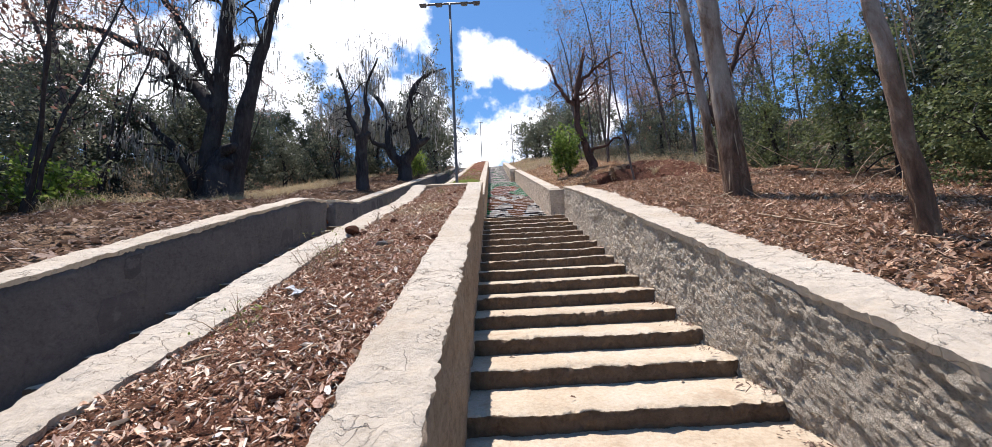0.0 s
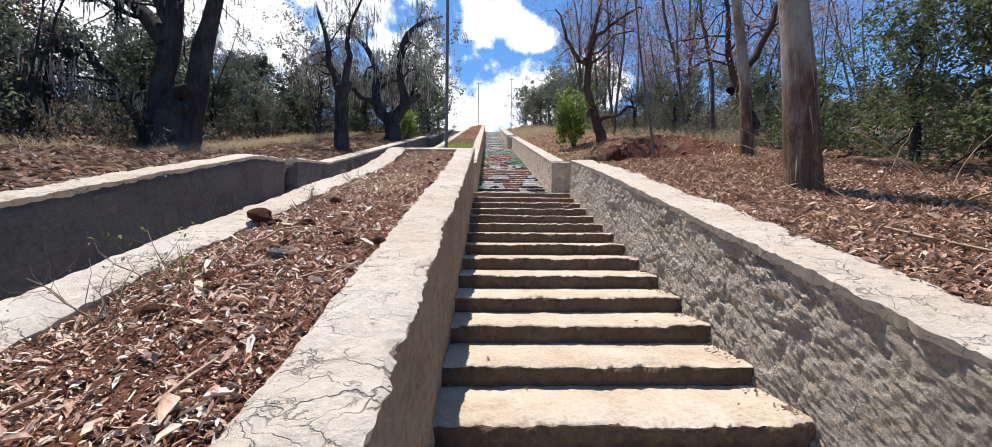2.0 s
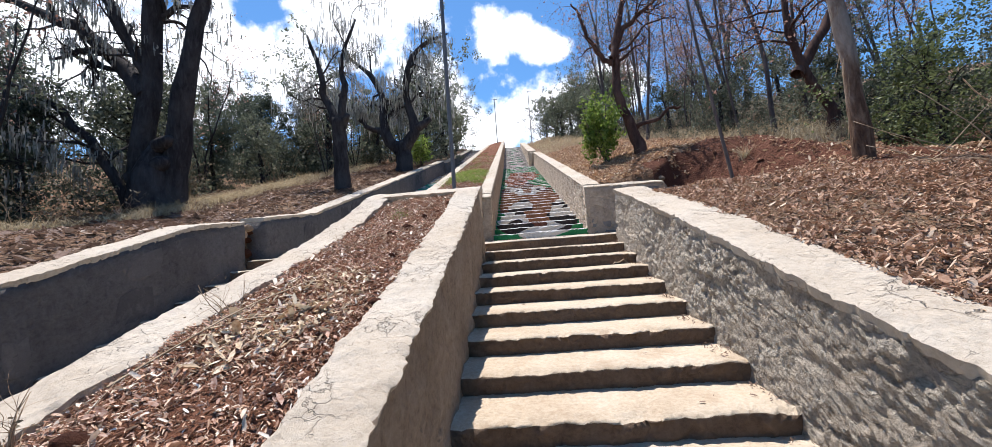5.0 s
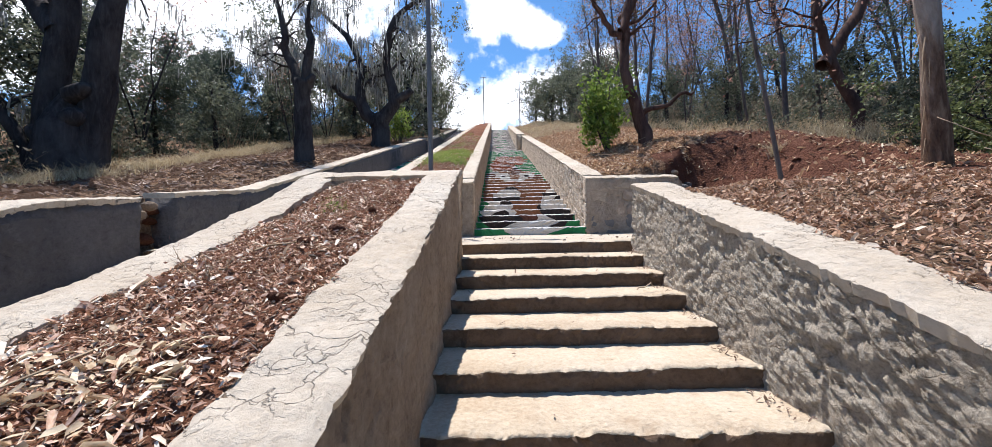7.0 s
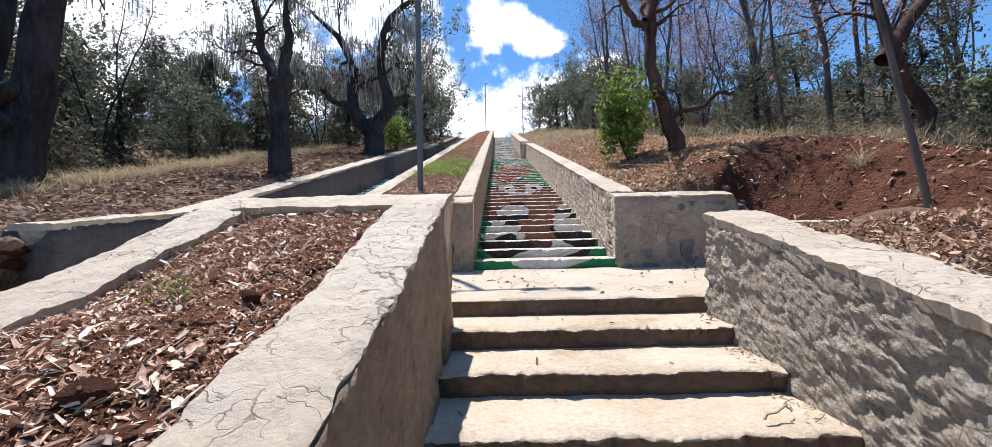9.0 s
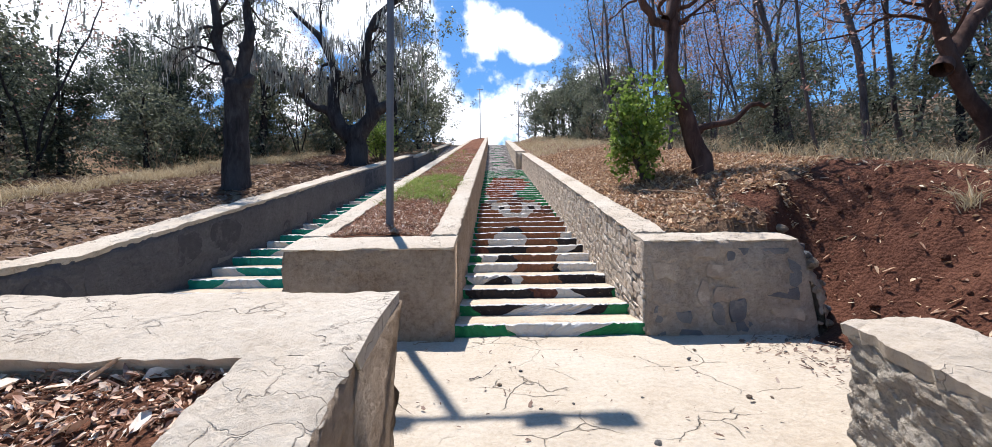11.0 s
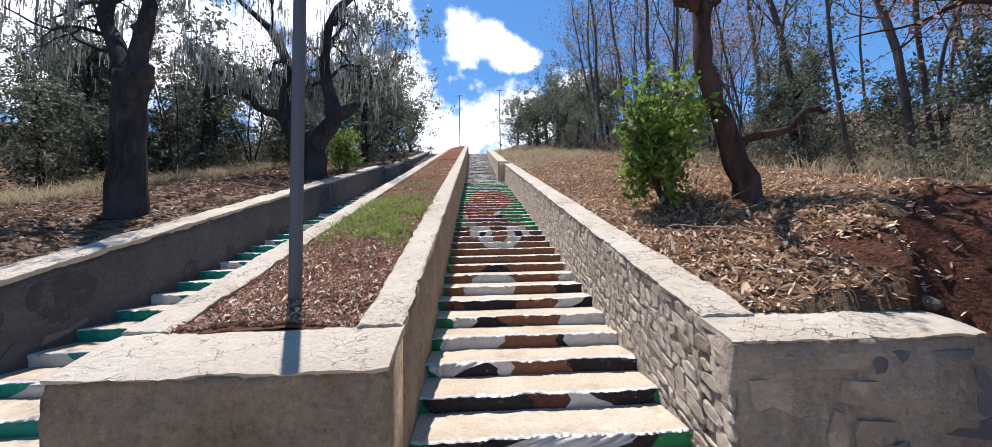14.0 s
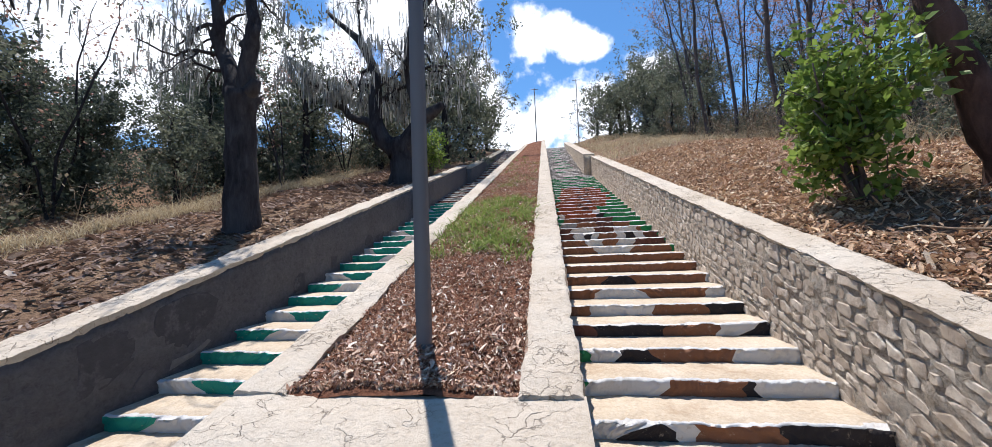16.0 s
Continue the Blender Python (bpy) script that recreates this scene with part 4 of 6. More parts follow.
def grow(rng, p, d, length, radius, level, kids, out, tips, gnarl=0.35, up=0.06, spread=0.9, shrink=0.55, end=0.25):
    n = max(4, int(length / (0.22 if level else 0.3)))
    n = min(n, 12)
    pts, rad = [np.array(p, float)], [radius]
    d = unit(np.array(d, float))
    for i in range(n):
        d = unit(d + rng.normal(0, gnarl, 3) * 0.5 + np.array((0, 0, up)))
        pts.append(pts[-1] + d * length / n)
        rad.append(radius * (1 - (1 - end) * (i + 1) / n))
    out[min(level, 3)].append((pts, rad))
    if level >= len(kids):
        tips.extend(pts[1:])
        return
    for c in range(kids[level]):
        k = rng.uniform(0.3, 1.0)
        i = min(n - 1, int(k * n))
        base = pts[i]
        dd = unit(pts[i + 1] - pts[i])
        s = unit(np.cross(dd, rng.normal(0, 1, 3)))
        grow(rng, base, unit(dd * (1 - 0.35 * spread) + s * spread), length * shrink * rng.uniform(0.6, 1.25), rad[i] * rng.uniform(0.42, 0.7), level + 1, kids, out, tips, gnarl, up, spread, shrink, end)


def leaf_quads(rng, centres, spread, count, size, droop=0.0):
    """Loose leaves round points: an array of quads."""
    c = np.asarray(centres)
    c = c[rng.integers(0, len(c), count)] + rng.normal(0, spread, (count, 3))
    a = rng.normal(0, 1, (count, 3))
    a[:, 2] -= droop
    a /= np.linalg.norm(a, axis=1)[:, None]
    b = np.cross(a, rng.normal(0, 1, (count, 3)))
    b /= np.linalg.norm(b, axis=1)[:, None] + 1e-9
    s = size * rng.uniform(0.55, 1.35, (count, 1))
    q = np.stack([c - a * s, c + b * s * 0.5, c + a * s, c - b * s * 0.5], axis=1)
    return q.reshape(-1, 3)


def moss_quads(rng, centres, count, lo, hi, width):
    c = np.asarray(centres)
    c = c[rng.integers(0, len(c), count)] + rng.normal(0, 0.05, (count, 3))
    ln = rng.uniform(lo, hi, count) * rng.uniform(0.4, 1.0, count)
    ang = rng.uniform(0, math.pi, count)
    sx = np.stack([np.cos(ang), np.sin(ang), np.zeros(count)], 1)
    q = []
    for k, (w0, w1) in enumerate(((0.5, 1.0), (1.0, 0.3))):
        a, b = c.copy(), c.copy()
        a[:, 2] -= ln * k * 0.5
        b[:, 2] -= ln * (k + 1) * 0.5
        a += rng.normal(0, 0.008, a.shape)
        b += rng.normal(0, 0.014, b.shape)
        q.append(np.stack([a - sx * width * w0, a + sx * width * w0, b + sx * width * w1, b - sx * width * w1], 1))
    return np.concatenate(q).reshape(-1, 3)


def tree(name, label, category, where, out, bark, leaves=None, leaf_mat=None, moss=None, group="", fine=7, scale=1.0, single=True):
    """Links a tree: each trunk and limb, then branches, twigs, crown and lichen, as parts of one thing."""
    top = new(name)
    top.location, top.scale = where, (scale, scale, scale)
    tagged(top, label, category, group)
    for b in out[0]:
        v, f = tubes([b], 12 if single else 7)
        part_of("trunk", mesh_from("trunk", v, f, bark, shade=True), top)
    if single:
        for b in out[1]:
            v, f = tubes([b], 8)
            part_of("limb", mesh_from("limb", v, f, bark, shade=True), top)
    rest = (out[2] + out[3]) if single else (out[1] + out[2] + out[3])
    if rest:
        v, f = tubes(rest, fine)
        tagged(part_of("branchwork", mesh_from("branchwork", v, f, bark, shade=True), top), kind="stuff")
    if leaves is not None:
        tagged(part_of("crown", quads_mesh("crown", leaves, leaf_mat), top), kind="stuff")
    if moss is not None:
        tagged(part_of("lichen", quads_mesh("lichen", moss, MOSS), top, "pale grey hanging lichen"), kind="stuff")
    return top


def set_trunk(rng, out, tips, spine, radii, wob, limbs, kids, gnarl=0.5, up=0.02, spread=1.0, shrink=0.6, length=2.0, start=0.45, n=14):
    """A trunk or main limb along a given line, with grown limbs from its upper part."""
    pts = curve_pts(rng, spine, n, wob)
    rad = np.interp(np.linspace(0, len(radii) - 1, n), range(len(radii)), radii)
    rad = rad * (1 + rng.normal(0, 0.05, n))
    out[0].append((list(pts), list(rad)))
    for c in range(limbs):
        i = int(rng.uniform(start, 0.98) * (n - 1))
        dd = unit(pts[i + 1] - pts[i])
        s = unit(np.cross(dd, rng.normal(0, 1, 3)))
        grow(rng, pts[i], unit(0.6 * dd + s * spread), length * rng.uniform(0.6, 1.3), rad[i] * rng.uniform(0.25, 0.5), 1, kids, out, tips, gnarl, up, spread, shrink)


# the oaks above the outer wall, bare and hung with lichen
def oak_double():
    rng = np.random.default_rng(11)
    out, tips = [[], [], [], []], []
    kids = (0, 5, 5, 4)
    set_trunk(rng, out, tips, [(-0.35, 0, -0.3), (-0.4, 0, 2.2), (-0.1, 0.1, 5.0), (0.2, 0, 8.5), (0.1, 0, 12)], [0.5, 0.36, 0.3, 0.24, 0.12], 0.03, 6, kids, length=3.0, start=0.5)
    set_trunk(rng, out, tips, [(0.5, 0.1, -0.3), (0.75, 0.1, 2.4), (1.35, 0, 5.2), (1.9, 0.1, 7.6), (2.8, 0.2, 11)], [0.46, 0.36, 0.27, 0.2, 0.09], 0.03, 5, kids, length=2.6, start=0.5)
    set_trunk(rng, out, tips, [(-0.2, 0, 3.9), (-1.6, 0.2, 5.6), (-3.4, 0.3, 7.0), (-6.0, 0.2, 8.2), (-9.0, 0, 8.6)], [0.32, 0.26, 0.2, 0.14, 0.05], 0.05, 9, kids, length=2.2, start=0.2)
    set_trunk(rng, out, tips, [(-0.4, 0, 5.0), (-1.0, -0.5, 7.0), (-2.4, -1.2, 9.5)], [0.2, 0.16, 0.06], 0.05, 5, kids, length=1.8, start=0.2)
    set_trunk(rng, out, tips, [(0.05, -0.05, -0.4), (0.05, -0.1, 0.7), (0.12, -0.05, 1.5), (0.2, 0, 2.1)], [0.78, 0.6, 0.5, 0.3], 0.03, 0, kids, n=9)
    set_trunk(rng, out, tips, [(-0.6, -0.2, -0.2), (-0.95, -0.4, 1.2), (-1.9, -0.6, 2.7), (-3.2, -0.8, 4.0), (-4.4, -0.9, 4.5)], [0.17, 0.14, 0.12, 0.09, 0.05], 0.04, 6, kids, length=1.7, start=0.3)
    for kx, kz, kr in ((0.62, 1.5, 0.26), (-0.5, 1.1, 0.24), (0.75, 2.2, 0.2)):
        out[0].append(([np.array(q) for q in ((kx * 0.5, -0.2, kz - 0.12), (kx, -0.3, kz), (kx * 1.25, -0.35, kz + 0.12))], [kr * 1.3, kr, kr * 0.45]))
    m = moss_quads(rng, tips, 2400, 0.25, 0.9, 0.028)
    tree("oak_tree", "large dark double-trunked oak, bare and hung with lichen", "tree", (-9.76, 13.27, ground_z(-9.76, 13.27)), out, BARK_OAK, leaf_quads(rng, tips, 0.12, 1500, 0.05), LEAF_OLIVE, m, scale=0.84)


def oak_near():
    rng = np.random.default_rng(12)
    out, tips = [[], [], [], []], []
    kids = (0, 4, 5, 4)
    set_trunk(rng, out, tips, [(0, 0, -0.3), (0.0, 0, 1.2), (-0.05, 0, 2.4), (0.05, 0, 3.1)], [0.42, 0.33, 0.30, 0.34], 0.015, 0, kids, n=10)
    set_trunk(rng, out, tips, [(-0.05, 0, 2.7), (-0.35, 0.1, 3.5), (-0.78, 0.2, 4.3), (-0.8, 0.2, 5.2), (-1.5, 0.3, 7.4)], [0.26, 0.19, 0.16, 0.13, 0.05], 0.03, 7, kids, length=1.7, start=0.35)
    set_trunk(rng, out, tips, [(0.08, 0, 2.7), (0.22, -0.1, 3.7), (0.36, -0.1, 4.5), (0.22, 0, 5.8), (0.9, 0.1, 7.8)], [0.23, 0.16, 0.13, 0.1, 0.05], 0.03, 7, kids, length=1.8, start=0.3)
    out[0].append(([np.array(q) for q in ((0.1, -0.05, 3.0), (0.38, -0.12, 3.12), (0.5, -0.15, 3.3))], [0.2, 0.15, 0.09]))
    out[0].append(([np.array(q) for q in ((0.14, -0.1, 4.1), (0.42, -0.15, 4.3), (0.5, -0.18, 4.55))], [0.14, 0.11, 0.07]))
    m = moss_quads(rng, tips, 1300, 0.2, 0.8, 0.018)
    tree("oak_tree", "gnarled grey oak with knots and lichen beside the wall", "tree", (-5.37, 15.44, ground_z(-5.37, 15.44)), out, BARK_OAK, leaf_quads(rng, tips, 0.1, 500, 0.04), LEAF_OLIVE, m, scale=0.74)


def oak_far():
    rng = np.random.default_rng(13)
    out, tips = [[], [], [], []], []
    kids = (0, 5, 5, 4)
    set_trunk(rng, out, tips, [(0, 0, -0.3), (0.05, 0, 0.8), (0.0, 0, 1.4)], [0.5, 0.42, 0.40], 0.02, 0, kids, n=8)
    set_trunk(rng, out, tips, [(-0.1, 0, 1.0), (-0.9, 0, 2.2), (-1.0, 0.2, 3.8), (-1.5, 0.2, 5.4), (-3.0, 0.3, 7.0)], [0.36, 0.27, 0.2, 0.15, 0.06], 0.05, 8, kids, length=2.4, start=0.35, gnarl=0.7)
    set_trunk(rng, out, tips, [(0.1, 0, 1.1), (0.8, 0, 2.3), (0.4, 0.1, 3.6), (0.5, 0, 5.4), (1.6, 0, 7.0), (2.8, 0.1, 7.4)], [0.36, 0.29, 0.21, 0.16, 0.11, 0.04], 0.05, 10, kids, length=2.4, start=0.4, gnarl=0.7)
    set_trunk(rng, out, tips, [(-0.8, 0, 2.0), (-1.9, -0.2, 2.6), (-2.9, -0.3, 3.6), (-3.6, -0.3, 4.0)], [0.17, 0.13, 0.09, 0.04], 0.05, 5, kids, length=1.4, start=0.3, gnarl=0.7)
    out[0].append(([np.array(q) for q in ((0.75, 0, 2.2), (1.3, -0.05, 2.45), (1.65, -0.05, 2.7))], [0.27, 0.2, 0.12]))
    m = moss_quads(rng, tips, 3000, 0.2, 1.0, 0.022)
    tree("oak_tree", "twisted bare oak with forked trunk and curtains of lichen", "tree", (-5.09, 21.67, ground_z(-5.09, 21.67)), out, BARK_OAK, leaf_quads(rng, tips, 0.12, 600, 0.045), LEAF_OLIVE, m, scale=0.92)


def eucalyptus(where, spine, radii, seed, label, leaves=1500):
    rng = np.random.default_rng(seed)
    out, tips = [[], [], [], []], []
    set_trunk(rng, out, tips, spine, radii, 0.012, 9, (0, 4, 4), length=1.3, start=0.66, n=18)
    top = tree("eucalyptus_tree", label, "tree", (*where, ground_z(*where)), out, BARK_EUC, leaf_quads(rng, tips, 0.2, leaves, 0.07, 0.8), LEAF_EUC)
    # hanging strips of peeled bark
    for c in range(26):
        z, a = rng.uniform(0.2, 2.6), rng.uniform(0, 2 * math.pi)
        r = np.interp(z, (0, 1.0, 3.0), (radii[0], radii[1], radii[1]))
        o = np.array((math.cos(a), math.sin(a), 0))
        s = np.array((-o[1], o[0], 0)) * rng.uniform(0.004, 0.011)
        b = np.array((np.interp(z, (0, 6), (spine[0][0], spine[-2][0])), 0, z)) + o * r * 0.96
        e = b + o * rng.uniform(0.03, 0.09) - np.array((0, 0, rng.uniform(0.2, 0.6)))
        part_of("bark_strip", quads_mesh("bark_strip", np.array([b - s, b + s, e + s * 0.5, e - s * 0.5]), TWIG), top, "peeling strip of dry bark")


def madrone():
    rng = np.random.default_rng(17)
    out, tips = [[], [], [], []], []
    kids = (0, 4, 4, 3)
    set_trunk(rng, out, tips, [(0.12, 0, -0.3), (0.06, 0, 0.5), (-0.3, 0, 1.6), (-0.6, 0, 2.6), (-0.55, 0.1, 4.0), (-0.4, 0.1, 5.4), (0.2, 0.2, 7.6)], [0.33, 0.25, 0.2, 0.18, 0.17, 0.15, 0.06], 0.02, 8, kids, length=2.2, start=0.6, n=20)
    set_trunk(rng, out, tips, [(-0.1, 0, 1.1), (0.22, -0.1, 1.32), (0.85, -0.15, 1.42), (1.4, -0.2, 1.85), (1.85, -0.2, 1.8)], [0.12, 0.095, 0.075, 0.065, 0.045], 0.03, 0, kids, n=12)
    set_trunk(rng, out, tips, [(-0.75, 0, 4.3), (-0.2, 0, 5.4), (0.9, 0, 6.4), (2.4, 0.1, 7.2)], [0.14, 0.11, 0.08, 0.03], 0.04, 6, kids, length=1.8, start=0.3)
    set_trunk(rng, out, tips, [(-0.8, 0, 4.0), (-1.6, 0, 5.2), (-2.2, 0, 7.0)], [0.12, 0.09, 0.03], 0.04, 5, kids, length=1.8, start=0.3)
    tree("madrone_tree", "curved red-barked tree with a bent side branch and sparse brown leaves", "tree", (3.8, 13.9, ground_z(3.8, 13.9)), out, BARK_RED, leaf_quads(rng, tips, 0.16, 1100, 0.055), LEAF_RUST, scale=0.66)


def leaning_red():
    rng = np.random.default_rng(18)
    out, tips = [[], [], [], []], []
    kids = (0, 4, 3, 3)
    set_trunk(rng, out, tips, [(0.3, 0, -0.3), (0.15, 0, 0.9), (-0.45, 0, 2.2), (-0.8, 0, 3.6), (-0.7, 0.1, 5.2), (-1.3, 0.2, 8.0)], [0.22, 0.16, 0.13, 0.115, 0.09, 0.04], 0.03, 9, kids, length=2.6, start=0.45, n=18)
    set_trunk(rng, out, tips, [(-0.7, 0, 2.1), (0.4, -0.1, 3.6), (1.0, -0.1, 5.2), (2.2, 0, 7.4)], [0.18, 0.14, 0.1, 0.04], 0.04, 7, kids, length=2.2, start=0.3)
    tree("madrone_tree", "leaning dark red tree with a broad twiggy crown of rusty leaves", "tree", (8.95, 14.0, ground_z(8.95, 14.0)), out, BARK_RED, leaf_quads(rng, tips, 0.22, 1700, 0.055), LEAF_RUST, scale=0.85)


oak_double()
oak_near()
oak_far()
eucalyptus((3.83, 5.85), [(0.02, 0, -0.3), (0, 0, 1.2), (-0.08, 0, 3.0), (-0.12, 0.1, 6.0), (0.1, 0.2, 9.5), (0.3, 0.2, 12.5)], [0.23, 0.17, 0.152, 0.14, 0.11, 0.05], 21, "pale straight eucalyptus trunk with peeling bark at its foot")
eucalyptus((5.5, 9.2), [(0.05, 0, -0.3), (0, 0, 1.2), (-0.12, 0, 3.0), (-0.3, 0.1, 6.0), (-0.2, 0.2, 9.5), (0.1, 0.2, 12.0)], [0.15, 0.11, 0.10, 0.09, 0.07, 0.03], 22, "slender grey eucalyptus trunk behind the leaf bank")
eucalyptus((3.2, 2.8), [(0.06, 0, -0.3), (0.0, 0, 0.6), (-0.06, 0, 1.5), (-0.02, 0.1, 2.6), (0.1, 0.2, 5.5), (0.1, 0.2, 8.0)], [0.08, 0.062, 0.055, 0.05, 0.045, 0.02], 23, "thin bent grey-brown trunk among fallen leaves")
madrone()
leaning_red()


# background trees: a few kinds, grown once and repeated
def bg_bare(seed, height, leaf_mat, leaves, name, label, stems=1, bark=None, gnarl=0.3):
    rng = np.random.default_rng(seed)
    out, tips = [[], [], [], []], []
    for s in range(stems):
        a = rng.uniform(0, 6.28)
        lean = 0.12 + 0.12 * s
        tip = np.array((math.cos(a) * lean * height, math.sin(a) * lean * height, height))
        r = 0.0075 * height * rng.uniform(0.7, 1.1) / (1 + 0.25 * (stems - 1))
        set_trunk(rng, out, tips, [(0.1 * s, 0, -0.4), tip * 0.3 + rng.normal(0, 0.12, 3), tip * 0.65 + rng.normal(0, 0.2, 3), tip], [r * 1.2, r, r * 0.7, r * 0.2], 0.03, 10 if stems < 2 else 7, (0, 5, 5, 2), gnarl=gnarl, up=0.12, spread=0.8, length=height * 0.26, start=0.32)
    return tree(name, label, "tree", (0, 0, 0), out, bark or BARK_THIN, leaf_quads(rng, tips, 0.16, leaves, 0.055), leaf_mat, fine=5, single=False)


def bg_dense(seed, height, width, leaf_mat, leaves, name, label, clumps=60, size=0.085):
    rng = np.random.default_rng(seed)
    out, tips = [[], [], [], []], []
    set_trunk(rng, out, tips, [(0, 0, -0.4), (0.1, 0, height * 0.35), (-0.1, 0.1, height * 0.7), (0, 0, height * 0.97)], [0.035 * height, 0.026 * height, 0.015 * height, 0.004 * height], 0.04, 9, (0, 4, 3), gnarl=0.5, length=width * 0.62, start=0.15)
    cs = []
    for c in range(clumps):
        k = rng.uniform(0.03, 1.0) ** 1.15
        a = rng.uniform(0, 6.28)
        r = width * 0.5 * (1.08 - k) ** 0.55 * rng.uniform(0.25, 1.15) * (0.85 + 0.15 * smooth(k, 0, 0.2))
        p = np.array((math.cos(a) * r, math.sin(a) * r, k * height))
        s = width * rng.uniform(0.05, 0.13)
        m = rng.normal(0, 1, (14, 3)) * s * np.array((1.0, 1.0, 0.6)) + p
        cs.append(m)
    cs = np.concatenate(cs + [np.array(tips)])
    return tree(name, label, "tree", (0, 0, 0), out, BARK_OAK, leaf_quads(rng, cs, width * 0.028, leaves, size), leaf_mat, fine=5, single=False)


def bg_brush(seed, height, width, mat, stems, leaves, leaf_mat, name, label):
    rng = np.random.default_rng(seed)
    out, tips = [[], [], [], []], []
    for s in range(stems):
        p = np.array((*rng.normal(0, width * 0.22, 2), -0.1))
        d = unit(np.array((p[0] * 1.2, p[1] * 1.2, height * 0.8)) + rng.normal(0, 0.25, 3))
        grow(rng, p, d, height * rng.uniform(0.5, 1.1), 0.012, 2, (0, 0, 4), out, tips, gnarl=0.35, up=0.05)
    return tree(name, label, "shrub", (0, 0, 0), out, mat, leaf_quads(rng, tips, 0.07, leaves, 0.045), leaf_mat, fine=3, single=False)


KINDS = {
    "thin": [bg_bare(31, 10.5, LEAF_RUST, 900, "forest_tree", "tall thin bare tree with a few brown leaves"), bg_bare(32, 12.0, LEAF_EUC, 1700, "forest_tree", "tall slender tree with thin grey-green foliage")],
    "bare": [bg_bare(33, 8.0, LEAF_RUST, 1300, "forest_tree", "many-stemmed tree with rusty dead leaves", 3, gnarl=0.5), bg_bare(34, 7.0, LEAF_RUST, 700, "forest_tree", "dark bare many-stemmed woodland tree", 3, BARK_OAK, 0.6), bg_bare(37, 9.0, LEAF_RUST, 1900, "forest_tree", "tree full of dry purple-brown leaves", 2, gnarl=0.45)],
    "juniper": [bg_dense(41, 6.4, 4.6, LEAF_JUNIPER, 15000, "juniper_tree", "dense dark green juniper with drooping sprays"), bg_dense(42, 5.2, 4.4, LEAF_JUNIPER, 14000, "juniper_tree", "broad dark juniper with ragged outline", 54), bg_dense(45, 7.4, 4.0, LEAF_JUNIPER, 14000, "juniper_tree", "tall dark green juniper with gaps", 48)],
    "olive": [bg_dense(43, 5.4, 4.4, LEAF_OLIVE, 6500, "oak_tree", "grey-green leafy oak on the slope", 30), bg_dense(44, 4.4, 3.4, LEAF_OLIVE, 5200, "oak_tree", "small olive-leaved oak near the crest", 26)],
    "sapling": [bg_dense(46, 4.2, 3.0, LEAF_CONIFER, 6000, "conifer_sapling", "feathery yellow-green young conifer", 34, 0.06), bg_dense(47, 3.6, 3.2, LEAF_CONIFER, 6000, "conifer_sapling", "low feathery green conifer beside the bank", 34, 0.06)],
    "brush": [bg_brush(51, 1.5, 1.8, TWIG, 16, 420, BRUSH, "dry_shrub", "grey dry brushwood on the slope"), bg_brush(52, 1.1, 1.5, TWIG, 14, 520, LEAF_OLIVE, "dry_shrub", "low grey-green shrub on the slope")],
}
for kind_list in KINDS.values():
    for k, ob in enumerate(kind_list):
        ob.location = (60 + 7 * k, -60, ground_z(60 + 7 * k, -60))
used = {}


def plant(kind, k, x, y, scale=1.0, turn=None):
    rng = random.Random(int(x * 97 + y * 31))
    lst = KINDS[kind]
    ob = lst[k % len(lst)]
    m = pose(x, y, ground_z(x, y), rng.uniform(-3, 3), rng.uniform(-3, 3), rng.uniform(0, 360) if turn is None else turn)
    if ob.name not in used:
        used[ob.name] = True
        ob.matrix_basis = m @ Matrix.Diagonal((scale, scale, scale, 1))
        ob["group"] = {"thin": "woodland trees", "bare": "woodland trees", "juniper": "junipers", "olive": "small oaks", "brush": "undergrowth", "sapling": "conifer saplings"}[kind]
        return ob
    c = copy_thing(ob, m)
    c.scale = (scale, scale, scale)
    return c


